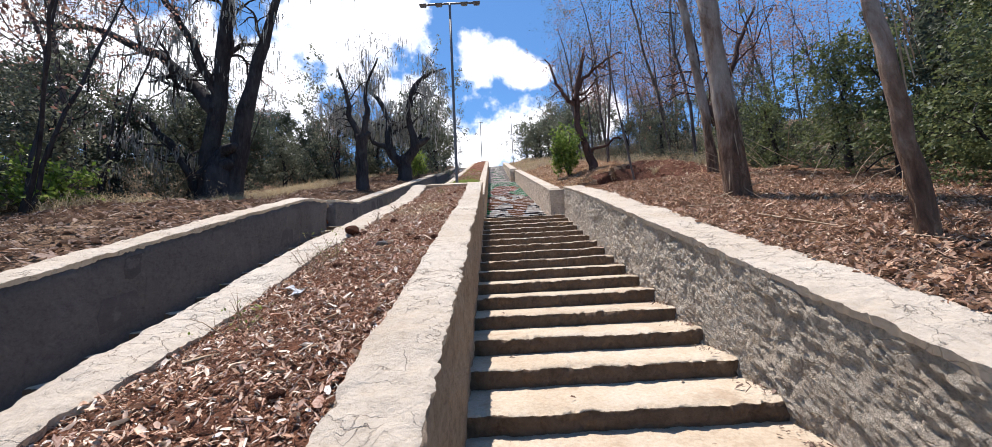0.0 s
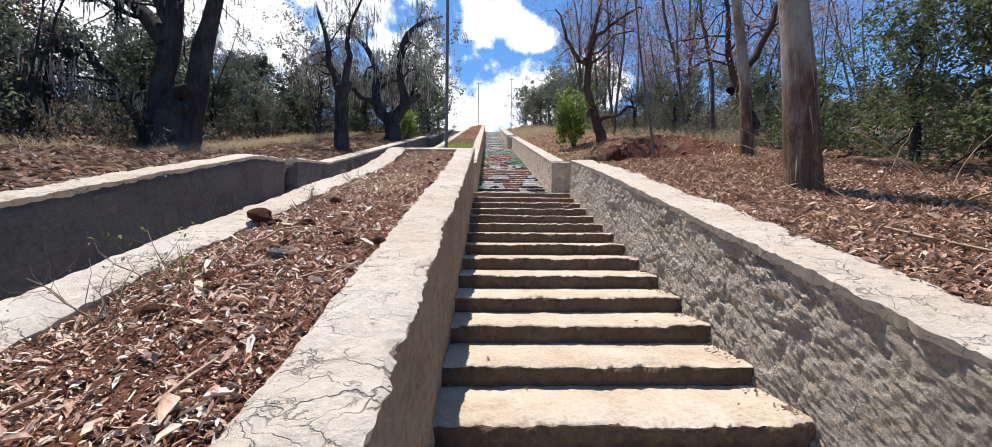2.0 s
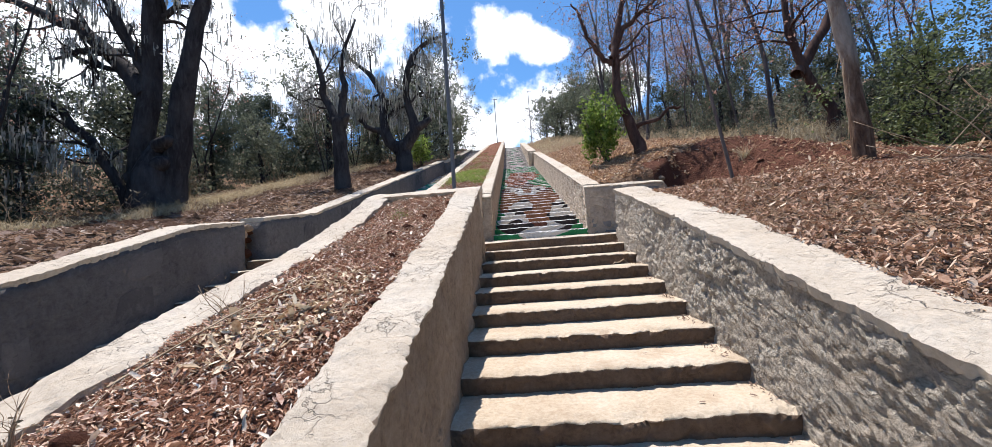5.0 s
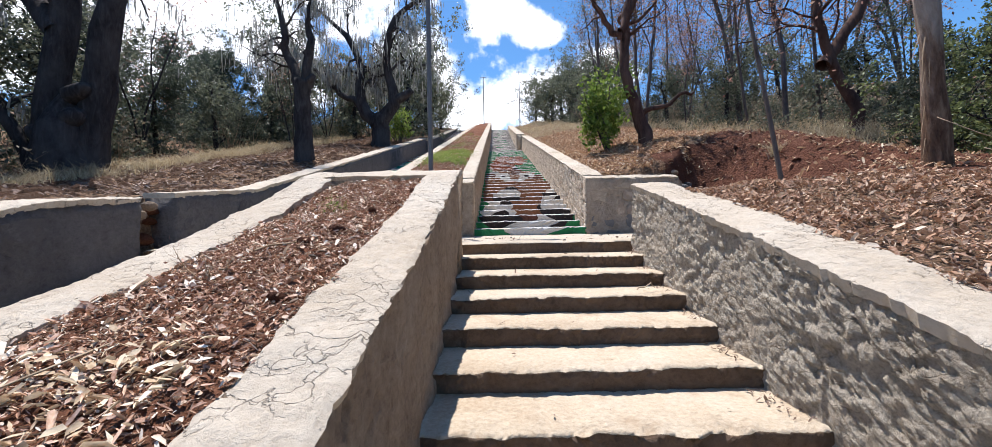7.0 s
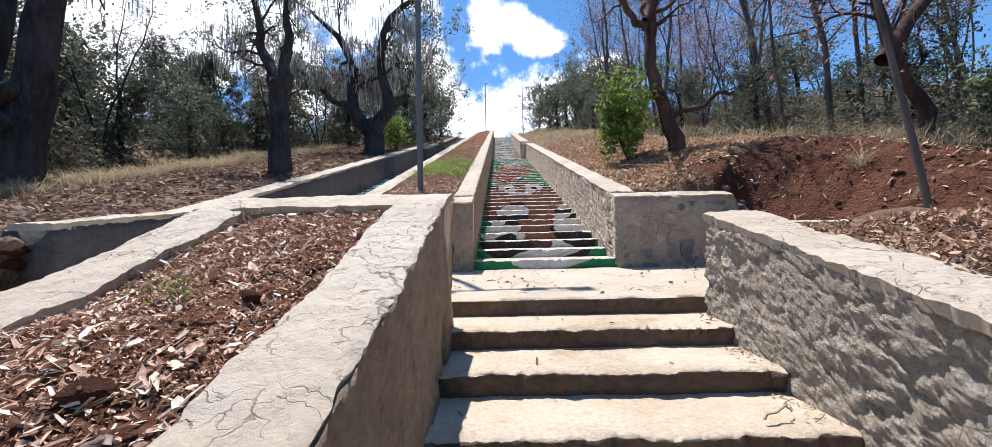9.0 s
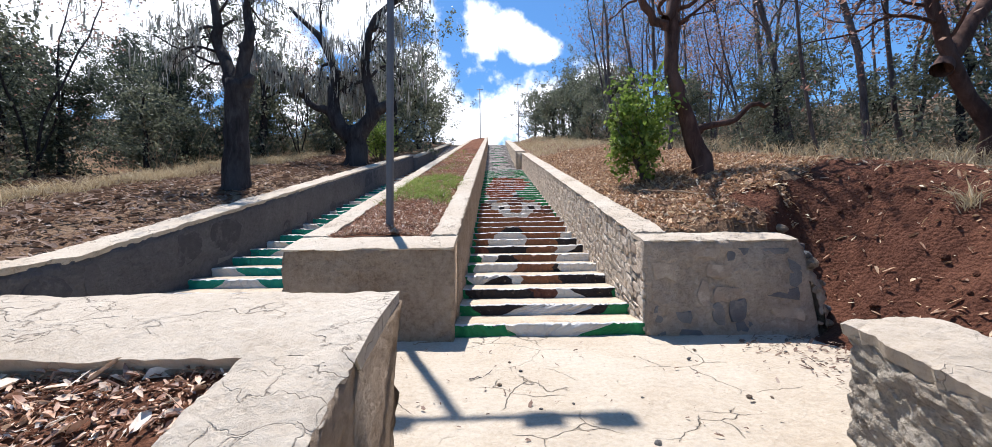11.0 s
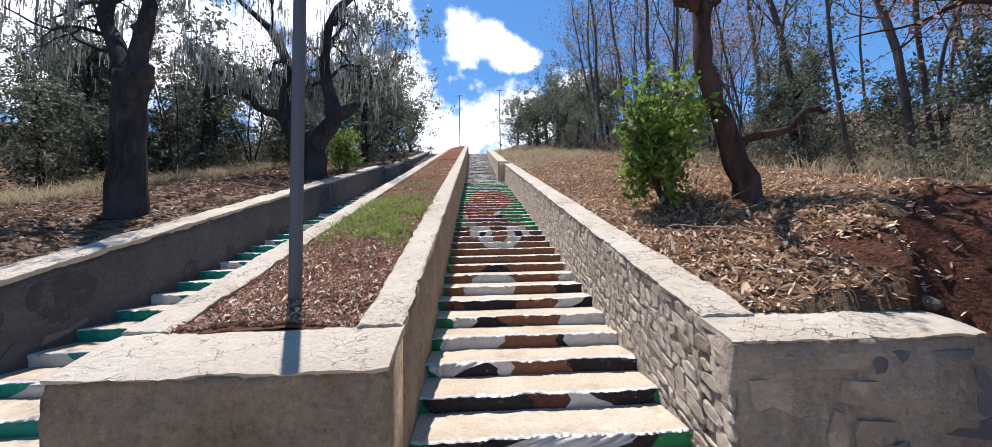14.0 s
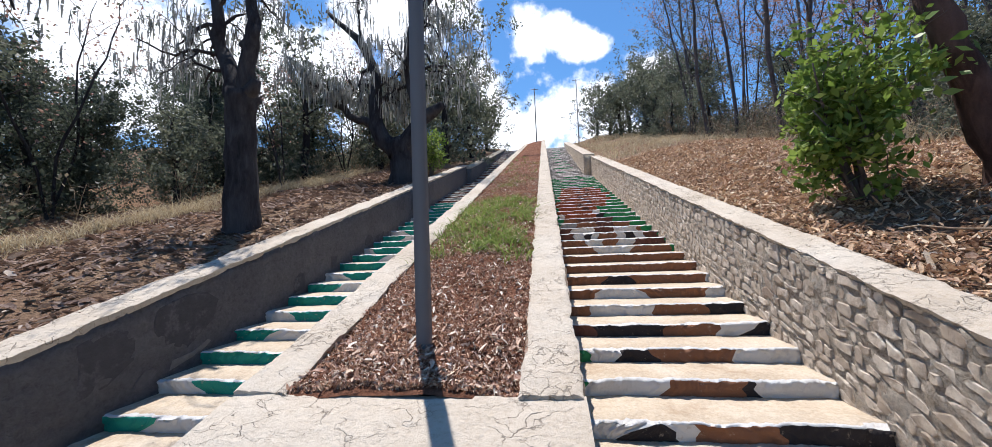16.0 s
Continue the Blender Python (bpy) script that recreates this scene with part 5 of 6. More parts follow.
def plant_all():
    # the left slope: junipers behind the strip of dry grass, oaks between
    for i, (x, y, s) in enumerate([(-13.5, 9.5, 1.1), (-12.2, 6.0, 1.05), (-15.5, 13.5, 1.25), (-13.2, 17.5, 1.1), (-16.5, 19.5, 1.2), (-12.6, 21.8, 1.05), (-15.5, 25, 1.2), (-11.2, 26.0, 0.95), (-18.5, 9, 1.3), (-20.5, 16, 1.4), (-19.5, 23, 1.4), (-14.5, 30, 1.1), (-22, 30, 1.4), (-17, 4, 1.2), (-14.5, 1.5, 1.1), (-10.5, 30.5, 0.9), (-10.8, 3.0, 0.8), (-25, 20, 1.5), (-25, 11, 1.5), (-11.0, 23.2, 0.75), (-12.4, 12.2, 0.8), (-11.6, 17.6, 0.7), (-10.6, 20.6, 0.6), (-12.6, 26.8, 0.9), (-9.4, 29.0, 0.7), (-13.6, 6.6, 0.9), (-17.5, 27, 1.2), (-12.0, 3.2, 0.9)]):
        plant("juniper", i, x, y, s * 0.56)
    for i, (x, y, s) in enumerate([(-9.8, 23.5, 0.95), (-8.4, 27.5, 0.95), (-11.8, 14.6, 0.75), (-7.4, 31, 0.95), (-5.6, 29.5, 1.2), (-4.9, 33.0, 1.2), (-9.0, 35, 1.1), (-6.0, 37.5, 1.0), (-5.2, 41.5, 0.95), (-12, 38, 1.2), (-8.5, 41, 1.1), (-10.6, 19.0, 0.6), (-10.2, 8.5, 0.5), (-9.0, 4.6, 0.42)]):
        plant("olive", i, x, y, s)
    for i, (x, y, s) in enumerate([(-9.2, 25.5, 0.75), (-8.2, 29.5, 0.8), (-11.8, 11.0, 0.9), (-10.8, 6.8, 0.8), (-7.0, 34, 0.8), (-13, 34, 1.0), (-8.4, 20.5, 0.55), (-11.5, 16.8, 0.8)]):
        plant("bare", 1, x, y, s)
    for i, (x, y, s) in enumerate([(-8.9, 7.0, 0.95), (-9.4, 4.4, 1.0), (-10.6, 9.4, 1.05), (-8.6, 2.2, 0.9), (-11.2, 6.4, 1.0)]):
        plant("bare", (1, 2)[i == 2], x, y, s)
    # the right slope: thin trees and rusty scrub, dark evergreens low down
    rng = random.Random(5)
    spots = []
    for x, y, s in [(8.0, 31.7, 1.1), (7.1, 30.0, 0.95), (8.9, 29.0, 1.0), (6.7, 27.0, 0.85), (9.6, 26.0, 1.05), (7.6, 23.5, 0.9), (10.5, 21.5, 1.0), (8.88, 15.9, 0.85), (8.2, 16.4, 0.7), (9.4, 18.6, 0.95), (11.2, 17.2, 1.0), (6.6, 21.0, 0.8), (7.0, 25.2, 1.1), (12.2, 24.2, 1.1)]:
        plant("thin", len(spots), x, y, s)
        spots.append((x, y))
    n = 0
    while n < 32:
        x, y = rng.uniform(7.5, 26), rng.uniform(3, 46)
        if (y < 23 and x < 13) or x < 8.5 or any((x - a) ** 2 + (y - b) ** 2 < 3.2 for a, b in spots):
            continue
        spots.append((x, y))
        plant(("bare", "bare", "thin", "bare", "olive", "bare")[n % 6], n, x, y, rng.uniform(0.85, 1.25))
        n += 1
    for i, (x, y, s) in enumerate([(9.8, 7.4, 0.6), (9.0, 4.6, 0.6), (12.0, 6.4, 0.9), (10.8, 2.8, 0.8), (8.2, 1.2, 0.7), (13.5, 10.0, 0.9), (9.2, 12.2, 0.38)]):
        plant("juniper", i + 1, x, y, s)
    for i, (x, y, s) in enumerate([(6.4, 35.5, 0.9), (5.2, 37.5, 0.85), (7.8, 38, 1.0), (4.9, 40.5, 0.8), (6.8, 42, 0.95), (4.3, 43.0, 0.75), (9.5, 36, 1.0), (9.0, 41, 1.1), (11.2, 16.0, 0.55), (6.3, 33.2, 0.8), (10.5, 11.2, 0.45)]):
        plant("olive", i, x, y, s)
    for i, (x, y, s) in enumerate([(8.6, 18.2, 0.5), (10.4, 20.4, 0.6), (9.2, 24.5, 0.6), (12.4, 19.2, 0.55), (7.4, 28.4, 0.5), (11.6, 27.5, 0.6), (6.4, 30.6, 0.5)]):
        plant("olive", i, x, y, s)
    for i, (x, y, s) in enumerate([(9.8, 21.6, 0.75), (8.0, 26.4, 0.8), (11.6, 10.0, 0.8)]):
        plant("bare", (2, 0, 1)[i % 3], x, y, s)
    n = 0
    while n < 84:
        left = n % 3 == 0
        x = rng.uniform(-14, -8.6) if left else rng.uniform(6.6, 15)
        y = rng.uniform(3, 40)
        if not left and y < 13.4 and x < 7.4:
            continue
        plant("brush", n, x, y, rng.uniform(0.7, 1.3))
        n += 1


plant_all()
for x, y, s, k in ((6.9, 6.2, 0.55, 0), (6.2, 4.3, 0.5, 1), (7.8, 8.0, 0.6, 0), (7.4, 5.0, 0.62, 1), (6.0, 2.2, 0.5, 0), (8.2, 10.6, 0.6, 1), (9.0, 6.0, 0.8, 0)):
    plant("sapling", k, x, y, s)


def undergrowth(label, seed, count, x0, x1, y0, y1, high, mat, keep):
    """Scrub too dense to count: clumps of twigs and small leaves over the slope."""
    rng = np.random.default_rng(seed)
    pick = random.Random(seed)
    centres = []
    while len(centres) < count:
        x, y = pick.uniform(x0, x1), pick.uniform(y0, y1)
        if keep(x, y):
            h = high * pick.uniform(0.3, 1.2)
            centres += [(x + pick.gauss(0, 0.4), y + pick.gauss(0, 0.4), ground_z(x, y) + h * pick.random()) for k in range(5)]
    q = leaf_quads(rng, centres, 0.22, count * 9, 0.06)
    tagged(new("undergrowth", quads_mesh("undergrowth", q, mat)), label, "undergrowth", kind="stuff")


undergrowth("dense grey-brown scrub under the trees", 91, 3600, 9.0, 24.0, 8.0, 44.0, 1.5, BRUSH, lambda x, y: x > 9.2 + 0.08 * (y - 8) or y > 30)
undergrowth("low olive scrub among the trunks", 92, 2400, 8.2, 22.0, 1.0, 36.0, 1.3, LEAF_OLIVE, lambda x, y: x > 8.6)
undergrowth("dark scrub filling the wood below the junipers", 93, 4200, -26.0, -9.8, 1.0, 40.0, 1.6, LEAF_JUNIPER, lambda x, y: x < -10.2)


# ---- leafy bushes ----
def leafy_bush(name, label, where, height, width, count, size, seed, lean=0.0):
    rng = np.random.default_rng(seed)
    out, tips = [[], [], [], []], []
    for s in range(9):
        a = rng.uniform(0, 6.28)
        d = unit(np.array((math.cos(a) * 0.45 + lean, math.sin(a) * 0.45, 1.0)))
        grow(rng, (math.cos(a) * 0.08, math.sin(a) * 0.08, -0.15), d, height * rng.uniform(0.55, 0.95), 0.028, 1, (0, 6, 5), out, tips, gnarl=0.28, up=0.08, shrink=0.45)
    tips = np.array(tips)
    tips = tips[(np.hypot(tips[:, 0] - lean * tips[:, 2], tips[:, 1]) < width * 0.5) & (tips[:, 2] > 0.1)]
    q = leaf_quads(rng, tips, 0.07, count, size, 0.4)
    tree(name, label, "bush", (*where, ground_z(*where)), out, BARK_THIN, q, LEAF_BRIGHT, fine=4, single=False)


leafy_bush("green_bush", "bright green leafy bush beside the red trunk", (3.2, 14.5), 2.25, 1.5, 5200, 0.058, 61)
leafy_bush("green_bush", "fresh green bush below the lichen oak", (-3.95 - 0.75, 23.6), 1.9, 1.5, 2200, 0.06, 62)
leafy_bush("green_bush", "pale green low shrub on the shaded slope", (-9.3, 7.6), 1.3, 1.8, 1800, 0.06, 63)


# ---- lamp post and poles ----
def lamp_post():
    x, y, z = -1.12, 12.0, 1.12
    top = new("street_lamp")
    top.location = (x, y, z)
    tagged(top, "tall grey steel lamp post with a crossarm, standing in the planter", "street lamp")
    v, f = tubes([([np.array((0, 0, -0.2)), np.array((0, 0, 2.2)), np.array((0, 0, 4.4)), np.array((0, 0, 6.7))], [0.05, 0.05, 0.047, 0.045])], 16)
    part_of("pole", mesh_from("pole", v, f, POLE_GREY, shade=True), top)
    v, f = tubes([([np.array((-0.95, 0, 6.68)), np.array((0, 0, 6.7)), np.array((0.95, 0, 6.68))], [0.035, 0.035, 0.035])], 8)
    part_of("crossarm", mesh_from("crossarm", v, f, POLE_GREY, shade=True), top)
    for sx in (-0.9, -0.36, 0.5, 0.92):
        bm = bmesh.new()
        bmesh.ops.create_cube(bm, size=1.0)
        for vv in bm.verts:
            k = 1.0 if vv.co.z > 0 else 0.72
            vv.co = Vector((vv.co.x * 0.26 * k, vv.co.y * 0.2 * k, vv.co.z * 0.11))
        bmesh.ops.bevel(bm, geom=bm.edges[:], offset=0.012, segments=2, affect="EDGES")
        me = bpy.data.meshes.new("lamp_head")
        bm.to_mesh(me)
        bm.free()
        me.materials.append(POLE_GREY)
        h = part_of("lamp_head", me, top)
        h.matrix_basis = pose(sx, -0.05, 6.62, 25, 0, 0)


lamp_post()


def thin_pole(label, x, y, height, r, name="utility_pole"):
    top = new(name)
    top.location = (x, y, ground_z(x, y) if not -4.2 < x < 1.9 else top_med_r(y))
    tagged(top, label, "pole")
    v, f = tubes([([np.array((0, 0, -0.3)), np.array((0, 0, height * 0.5)), np.array((0, 0, height))], [r, r * 0.9, r * 0.8])], 8)
    part_of("pole", mesh_from("pole", v, f, POLE_GREY, shade=True), top)
    v, f = tubes([([np.array((-0.3, 0, height - 0.1)), np.array((0.3, 0, height - 0.1))], [r * 0.6, r * 0.6])], 6)
    part_of("crossarm", mesh_from("crossarm", v, f, POLE_GREY, shade=True), top)


thin_pole("thin distant lamp pole at the crest", -0.95, 41.5, 4.6, 0.05)
thin_pole("thin dark pole beside the far steps", 2.6, 42.0, 5.6, 0.05)


def stick(label, a, b, r, seed, name="fallen_stick", group="fallen sticks", mat=None):
    rng = np.random.default_rng(seed)
    a, b = np.array(a, float), np.array(b, float)
    pts = curve_pts(rng, [a, (a + b) / 2 + rng.normal(0, 0.03, 3), b], 8, 0.008)
    v, f = tubes([(list(pts), list(np.linspace(r, r * 0.5, 8)))], 6)
    tagged(new(name, mesh_from(name, v, f, mat or TWIG, shade=True)), label, "stick", group)


def on_ground(x, y, up=0.02):
    return (x, y, ground_z(x, y) + up)


stick("long pale fallen cane lying on the leaves", on_ground(2.75, 3.9, 0.05), on_ground(3.15, 2.6, 0.04), 0.012, 71)
stick("slender grey sapling stem leaning at the landing", on_ground(3.53, 8.95, -0.05), (3.15, 9.3, 4.6), 0.03, 72, "sapling_stem", "", BARK_THIN)
rs = random.Random(8)
for i in range(26):
    cx, cy = ((4.6, 14.1), (5.0, 7.4), (3.9, 5.3), (3.4, 13.2))[i % 4]
    a, ln = rs.uniform(0, 6.28), rs.uniform(0.5, 1.3)
    px, py = cx + rs.uniform(-0.7, 0.7), cy + rs.uniform(-0.6, 0.6)
    qx, qy = max(2.5, px + ln * math.cos(a)), py + ln * math.sin(a)
    stick("dry pale branch lying in the leaf litter", on_ground(px, py, 0.02), on_ground(qx, qy, rs.uniform(0.05, 0.45)), rs.uniform(0.006, 0.014), 100 + i)


def stump():
    x, y = 3.82, 11.85
    rng = np.random.default_rng(4)
    v, f = tubes([([np.array((0, 0, -0.3)), np.array((0, 0, 0.1)), np.array((0.01, 0, 0.24)), np.array((0.015, 0, 0.26))], [0.085, 0.075, 0.07, 0.06])], 10)
    ob = new("tree_stump", mesh_from("tree_stump", v, f, BARK_THIN, shade=True))
    ob.location = on_ground(x, y, 0)
    tagged(ob, "short cut tree stump at the top of the dirt bank", "stump")


stump()


# ---- stones ----
def rock_mesh(name, seed, mat, flat=0.7):
    rng = np.random.default_rng(seed)
    bm = bmesh.new()
    bmesh.ops.create_icosphere(bm, subdivisions=2, radius=0.5)
    o = rng.uniform(0, 50)
    for v in bm.verts:
        k = 1 + 0.45 * noise.noise(v.co * 1.6 + Vector((o, 0, 0))) + 0.16 * noise.noise(v.co * 5 + Vector((o, 3, 0)))
        v.co = Vector((v.co.x * k, v.co.y * k, v.co.z * k * flat))
    me = bpy.data.meshes.new(name)
    bm.to_mesh(me)
    bm.free()
    me.materials.append(mat)
    return me


ROCK_RED = [rock_mesh("rock", 200 + i, RED_DIRT) for i in range(3)]
ROCK_DARK = [rock_mesh("rock", 210 + i, STONE) for i in range(3)]
ROCK_PALE = [rock_mesh("rock", 220 + i, PLASTER_TAN) for i in range(3)]


def rock(label, me, x, y, z, s, group=""):
    ob = new("rock", me)
    r = random.Random(int(x * 331 + y * 71))
    ob.matrix_basis = pose(x, y, z + 0.22 * s, r.uniform(-15, 15), r.uniform(-15, 15), r.uniform(0, 360)) @ Matrix.Diagonal((s, s * r.uniform(0.75, 1.1), s * r.uniform(0.7, 1.0), 1))
    tagged(ob, label, "rock", group)


def bed_top(x, y):
    if y < 10:
        k = (x + 1.56) / 1.16
        return bed_z(x, y, k) - sink_low(y) + 0.05 * math.sin(math.pi * min(1, max(0, k))) + 0.03 * fbm(x * 2.5, y * 2.5, 3.0)
    k = (x + 1.78) / 1.3
    return bed_z(x, y, k) - sink_up(y) + 0.05 * math.sin(math.pi * min(1, max(0, k))) + 0.03 * fbm(x * 2.5, y * 2.5, 3.0)


rock("reddish lump of rock resting on the planter ledge", ROCK_RED[1], -1.47, 3.95, top_med_l(3.95) - 0.01, 0.15)
rock("dark stone lying among the wood chips", ROCK_DARK[0], -0.95, 3.2, bed_top(-0.95, 3.2), 0.11)
for i in range(22):
    y = rs.uniform(0.8, 8.0)
    x = rs.uniform(-1.42, -0.5)
    rock("small red clod among the wood chips", ROCK_RED[i % 3], x, y, bed_top(x, y) - 0.005, rs.uniform(0.04, 0.09), "clods in the planter")
for i in range(16):
    x, y = rs.uniform(-0.1, 3.3), rs.uniform(9.2, 11.0)
    rock("small pebble on the landing", (ROCK_DARK, ROCK_PALE)[i % 2][i % 3], x, y, LAND_RISE * (y - LAND_0) / (LAND_1 - LAND_0), rs.uniform(0.018, 0.04), "pebbles on the landing")
for i in range(14):
    x, y = 3.42 + rs.uniform(-0.1, 0.3), rs.uniform(11.25, 11.7)
    rock("rubble stone tumbled at the broken wall end", (ROCK_PALE, ROCK_DARK)[i % 3 == 0][i % 3], x, y, ground_z(x, y) - 0.03, rs.uniform(0.1, 0.24), "rubble at the wall end")
for i in range(9):
    x, y = rs.uniform(-4.5, -4.15), rs.uniform(9.06, 9.42)
    rock("rubble stone in the gap of the wall", (ROCK_PALE, ROCK_RED)[i % 2][i % 3], x, y, 0.02 + 0.06 * i, rs.uniform(0.14, 0.24), "rubble in the wall gap")
for x, y, s in ((3.9, 10.6, 0.2), (3.62, 9.6, 0.12), (4.1, 9.9, 0.14), (3.45, 10.2, 0.08)):
    rock("red earth clod at the foot of the bank", ROCK_RED[0], x, y, ground_z(x, y) - 0.02, s, "clods at the bank")


# ---- stones set in the wall faces ----
def stone_shape(rng, u0, u1, lo, hi, gap, proud):
    """One roughly squared stone between two wavering courses: a ring in the wall, a shoulder and a domed face, as (u, v, out)."""
    um, a = (u0 + u1) / 2, gap / 2
    ring = [(u0, lo(u0)), (um, lo(um)), (u1, lo(u1)), (u1, (lo(u1) + hi(u1)) / 2), (u1, hi(u1)), (um, hi(um)), (u0, hi(u0)), (u0, (lo(u0) + hi(u0)) / 2)]
    cu, cv = sum(p[0] for p in ring) / 8, sum(p[1] for p in ring) / 8
    w, h = (u1 - u0) / 2, max(0.02, (hi(um) - lo(um)) / 2)
    out = []
    for i, (u, v) in enumerate(ring):
        k = (rng.uniform(0.55, 1.0) if i % 2 == 0 else rng.uniform(0.78, 1.08))
        out.append((cu + (u - cu) * k * (1 - a / w), cv + (v - cv) * k * (1 - a / h)))
    verts = [(u, v, -0.02) for u, v in out]
    verts += [(cu + (u - cu) * 0.95, cv + (v - cv) * 0.95, proud * rng.uniform(0.55, 0.8)) for u, v in out]
    verts += [(cu + (u - cu) * 0.78, cv + (v - cv) * 0.78, proud * rng.uniform(0.6, 1.3)) for u, v in out]
    faces = [(r * 8 + i, r * 8 + (i + 1) % 8, r * 8 + 8 + (i + 1) % 8, r * 8 + 8 + i) for r in range(2) for i in range(8)]
    faces.append(tuple(range(16, 24)))
    return verts, faces


def stone_courses(seed, u0, u1, v0, v1, wide, high, gap, proud):
    """Stones in rough courses over a face, each as verts and faces in (u, v, out) with its middle."""
    rng = random.Random(seed)
    levels = [v0]
    while levels[-1] < v1 - 0.6 * high:
        levels.append(min(v1, levels[-1] + high * rng.uniform(0.7, 1.35)))
    levels[-1] = v1
    for r in range(len(levels) - 1):
        def line(q, n):
            edge = 0.0 if n in (0, len(levels) - 1) else 0.4
            return levels[n] + edge * high * fbm(q * 1.1 / wide, n * 3.7, seed)
        u = u0
        while u < u1 - 0.3 * wide:
            e = min(u1, u + wide * rng.uniform(0.45, 1.7))
            j0, j1 = rng.uniform(-0.25, 0.25) * high * (r > 0), rng.uniform(-0.25, 0.25) * high * (r < len(levels) - 2)
            yield (u + e) / 2, (levels[r] + levels[r + 1]) / 2, stone_shape(rng, u, e, lambda q: line(q, r) + j0, lambda q: line(q, r + 1) + j1, gap * rng.uniform(0.6, 1.8), proud * rng.uniform(0.5, 1.3))
            u = e


def lay_stones(parent, stones, place, mats, share, seed, flip=False):
    """Lays stones as parts of a wall; place turns (u, v, out) into the world. share: how often each material comes up."""
    rng = random.Random(seed)
    for cu, cv, (verts, faces) in stones:
        mat = rng.choices(mats, share)[0]
        if mat is None:
            continue
        me = mesh_from("stone", [place(*p) for p in verts], [tuple(reversed(f)) for f in faces] if flip else faces, mat)
        part_of("stone", me, parent)


lay_stones(right_front, stone_courses(71, 1.79, 3.42, -0.02, 0.97, 0.33, 0.21, 0.03, 0.007), lambda u, v, o: (u, 11.268 - o, v), [STONE_BLUE, STONE_TAN, None], (4, 4, 2), 3)
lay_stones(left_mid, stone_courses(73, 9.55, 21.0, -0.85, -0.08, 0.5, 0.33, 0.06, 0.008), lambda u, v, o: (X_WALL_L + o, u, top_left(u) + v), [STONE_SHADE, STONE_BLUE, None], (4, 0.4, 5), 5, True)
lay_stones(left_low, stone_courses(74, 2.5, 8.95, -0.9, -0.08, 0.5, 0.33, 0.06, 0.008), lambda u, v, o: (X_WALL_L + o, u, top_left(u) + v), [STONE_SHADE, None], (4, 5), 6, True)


def upper_face(u, v, o):
    zb, zt = stair_z(u) - 0.5, top_right(u) - 0.03
    z = top_right(u) - 0.045 + v
    return (1.755 - 0.04 * (1 - (z - zb) / (zt - zb)) - o, u, z)


upper_stones = list(stone_courses(75, 11.30, 27.4, -0.95, 0.0, 0.14, 0.09, 0.008, 0.010))
lay_stones(right_up, [q for q in upper_stones if q[0] < 14.3], upper_face, [STONE_WALL, STONE_TAN], (5, 1), 7, True)
far_verts, far_faces = [], []
for cu, cv, (verts, faces) in upper_stones:
    if cu >= 14.3:
        far_faces += [tuple(reversed([i + len(far_verts) for i in f])) for f in faces]
        far_verts += [upper_face(*p) for p in verts]
tagged(part_of("stonework", mesh_from("stonework", far_verts, far_faces, STONE_WALL), right_up, "small mixed stones in pale mortar"), kind="stuff")
for i in range(26):
    z = 0.02 + 0.9 * (i // 2) / 13
    x, y = 3.44 + 0.26 * (1 - z) + rs.uniform(-0.05, 0.12), rs.uniform(11.34, 11.6)
    rock("rubble stone stacked in the broken wall end", (ROCK_PALE, ROCK_DARK)[i % 3 == 0][i % 3], x, y, z - 0.05, rs.uniform(0.13, 0.25), "rubble at the wall end")


# ---- litter: chips, leaves, grass ----
def leaf_scatter(name, label, category, pts, size, tilt, mat, seed, curl=0.35):
    """Many small folded leaves, each of two halves along a midrib, in one mesh."""
    rng = np.random.default_rng(seed)
    n = len(pts)
    p = np.asarray(pts)
    a = rng.uniform(0, 2 * math.pi, n)
    u = np.stack([np.cos(a), np.sin(a), rng.normal(0, tilt, n)], 1)
    w = np.stack([-np.sin(a), np.cos(a), rng.normal(0, tilt, n)], 1)
    s = size * np.exp(rng.normal(0, 0.38, (n, 1)))
    up = np.array((0, 0, 1.0))
    c = curl * rng.uniform(-0.3, 1.0, (n, 1)) * s
    asp = rng.uniform(0.16, 0.45, (n, 1))
    v = np.stack([p - u * s * 0.7 + w * s * asp * 0.7 + up * c, p + u * s * 0.4 + w * s * asp + up * c, p - u * s, p + u * s, p - u * s * 0.7 - w * s * asp * 0.7 + up * c, p + u * s * 0.4 - w * s * asp + up * c], 1).reshape(-1, 3)
    f = np.array([(2, 3, 1, 0), (4, 5, 3, 2)])
    idx = (np.arange(n)[:, None, None] * 6 + f[None]).reshape(-1)
    me = bpy.data.meshes.new(name)
    me.vertices.add(len(v))
    me.vertices.foreach_set("co", v.astype(np.float32).ravel())
    me.loops.add(len(idx))
    me.loops.foreach_set("vertex_index", idx.astype(np.int32))
    me.polygons.add(2 * n)
    me.polygons.foreach_set("loop_start", np.arange(0, 8 * n, 4, dtype=np.int32))
    me.update(calc_edges=True)
    me.materials.append(mat)
    tagged(new(name, me), label, category, kind="stuff")


def spots(seed, n, x0, x1, y0, y1, z, lift, near=1.0, keep=None):
    rng = random.Random(seed)
    out = []
    while len(out) < n:
        x, y = rng.uniform(x0, x1), y0 + (y1 - y0) * rng.random() ** near
        if keep and not keep(x, y, rng):
            continue
        out.append((x, y, z(x, y) + rng.uniform(0, lift)))
    return out


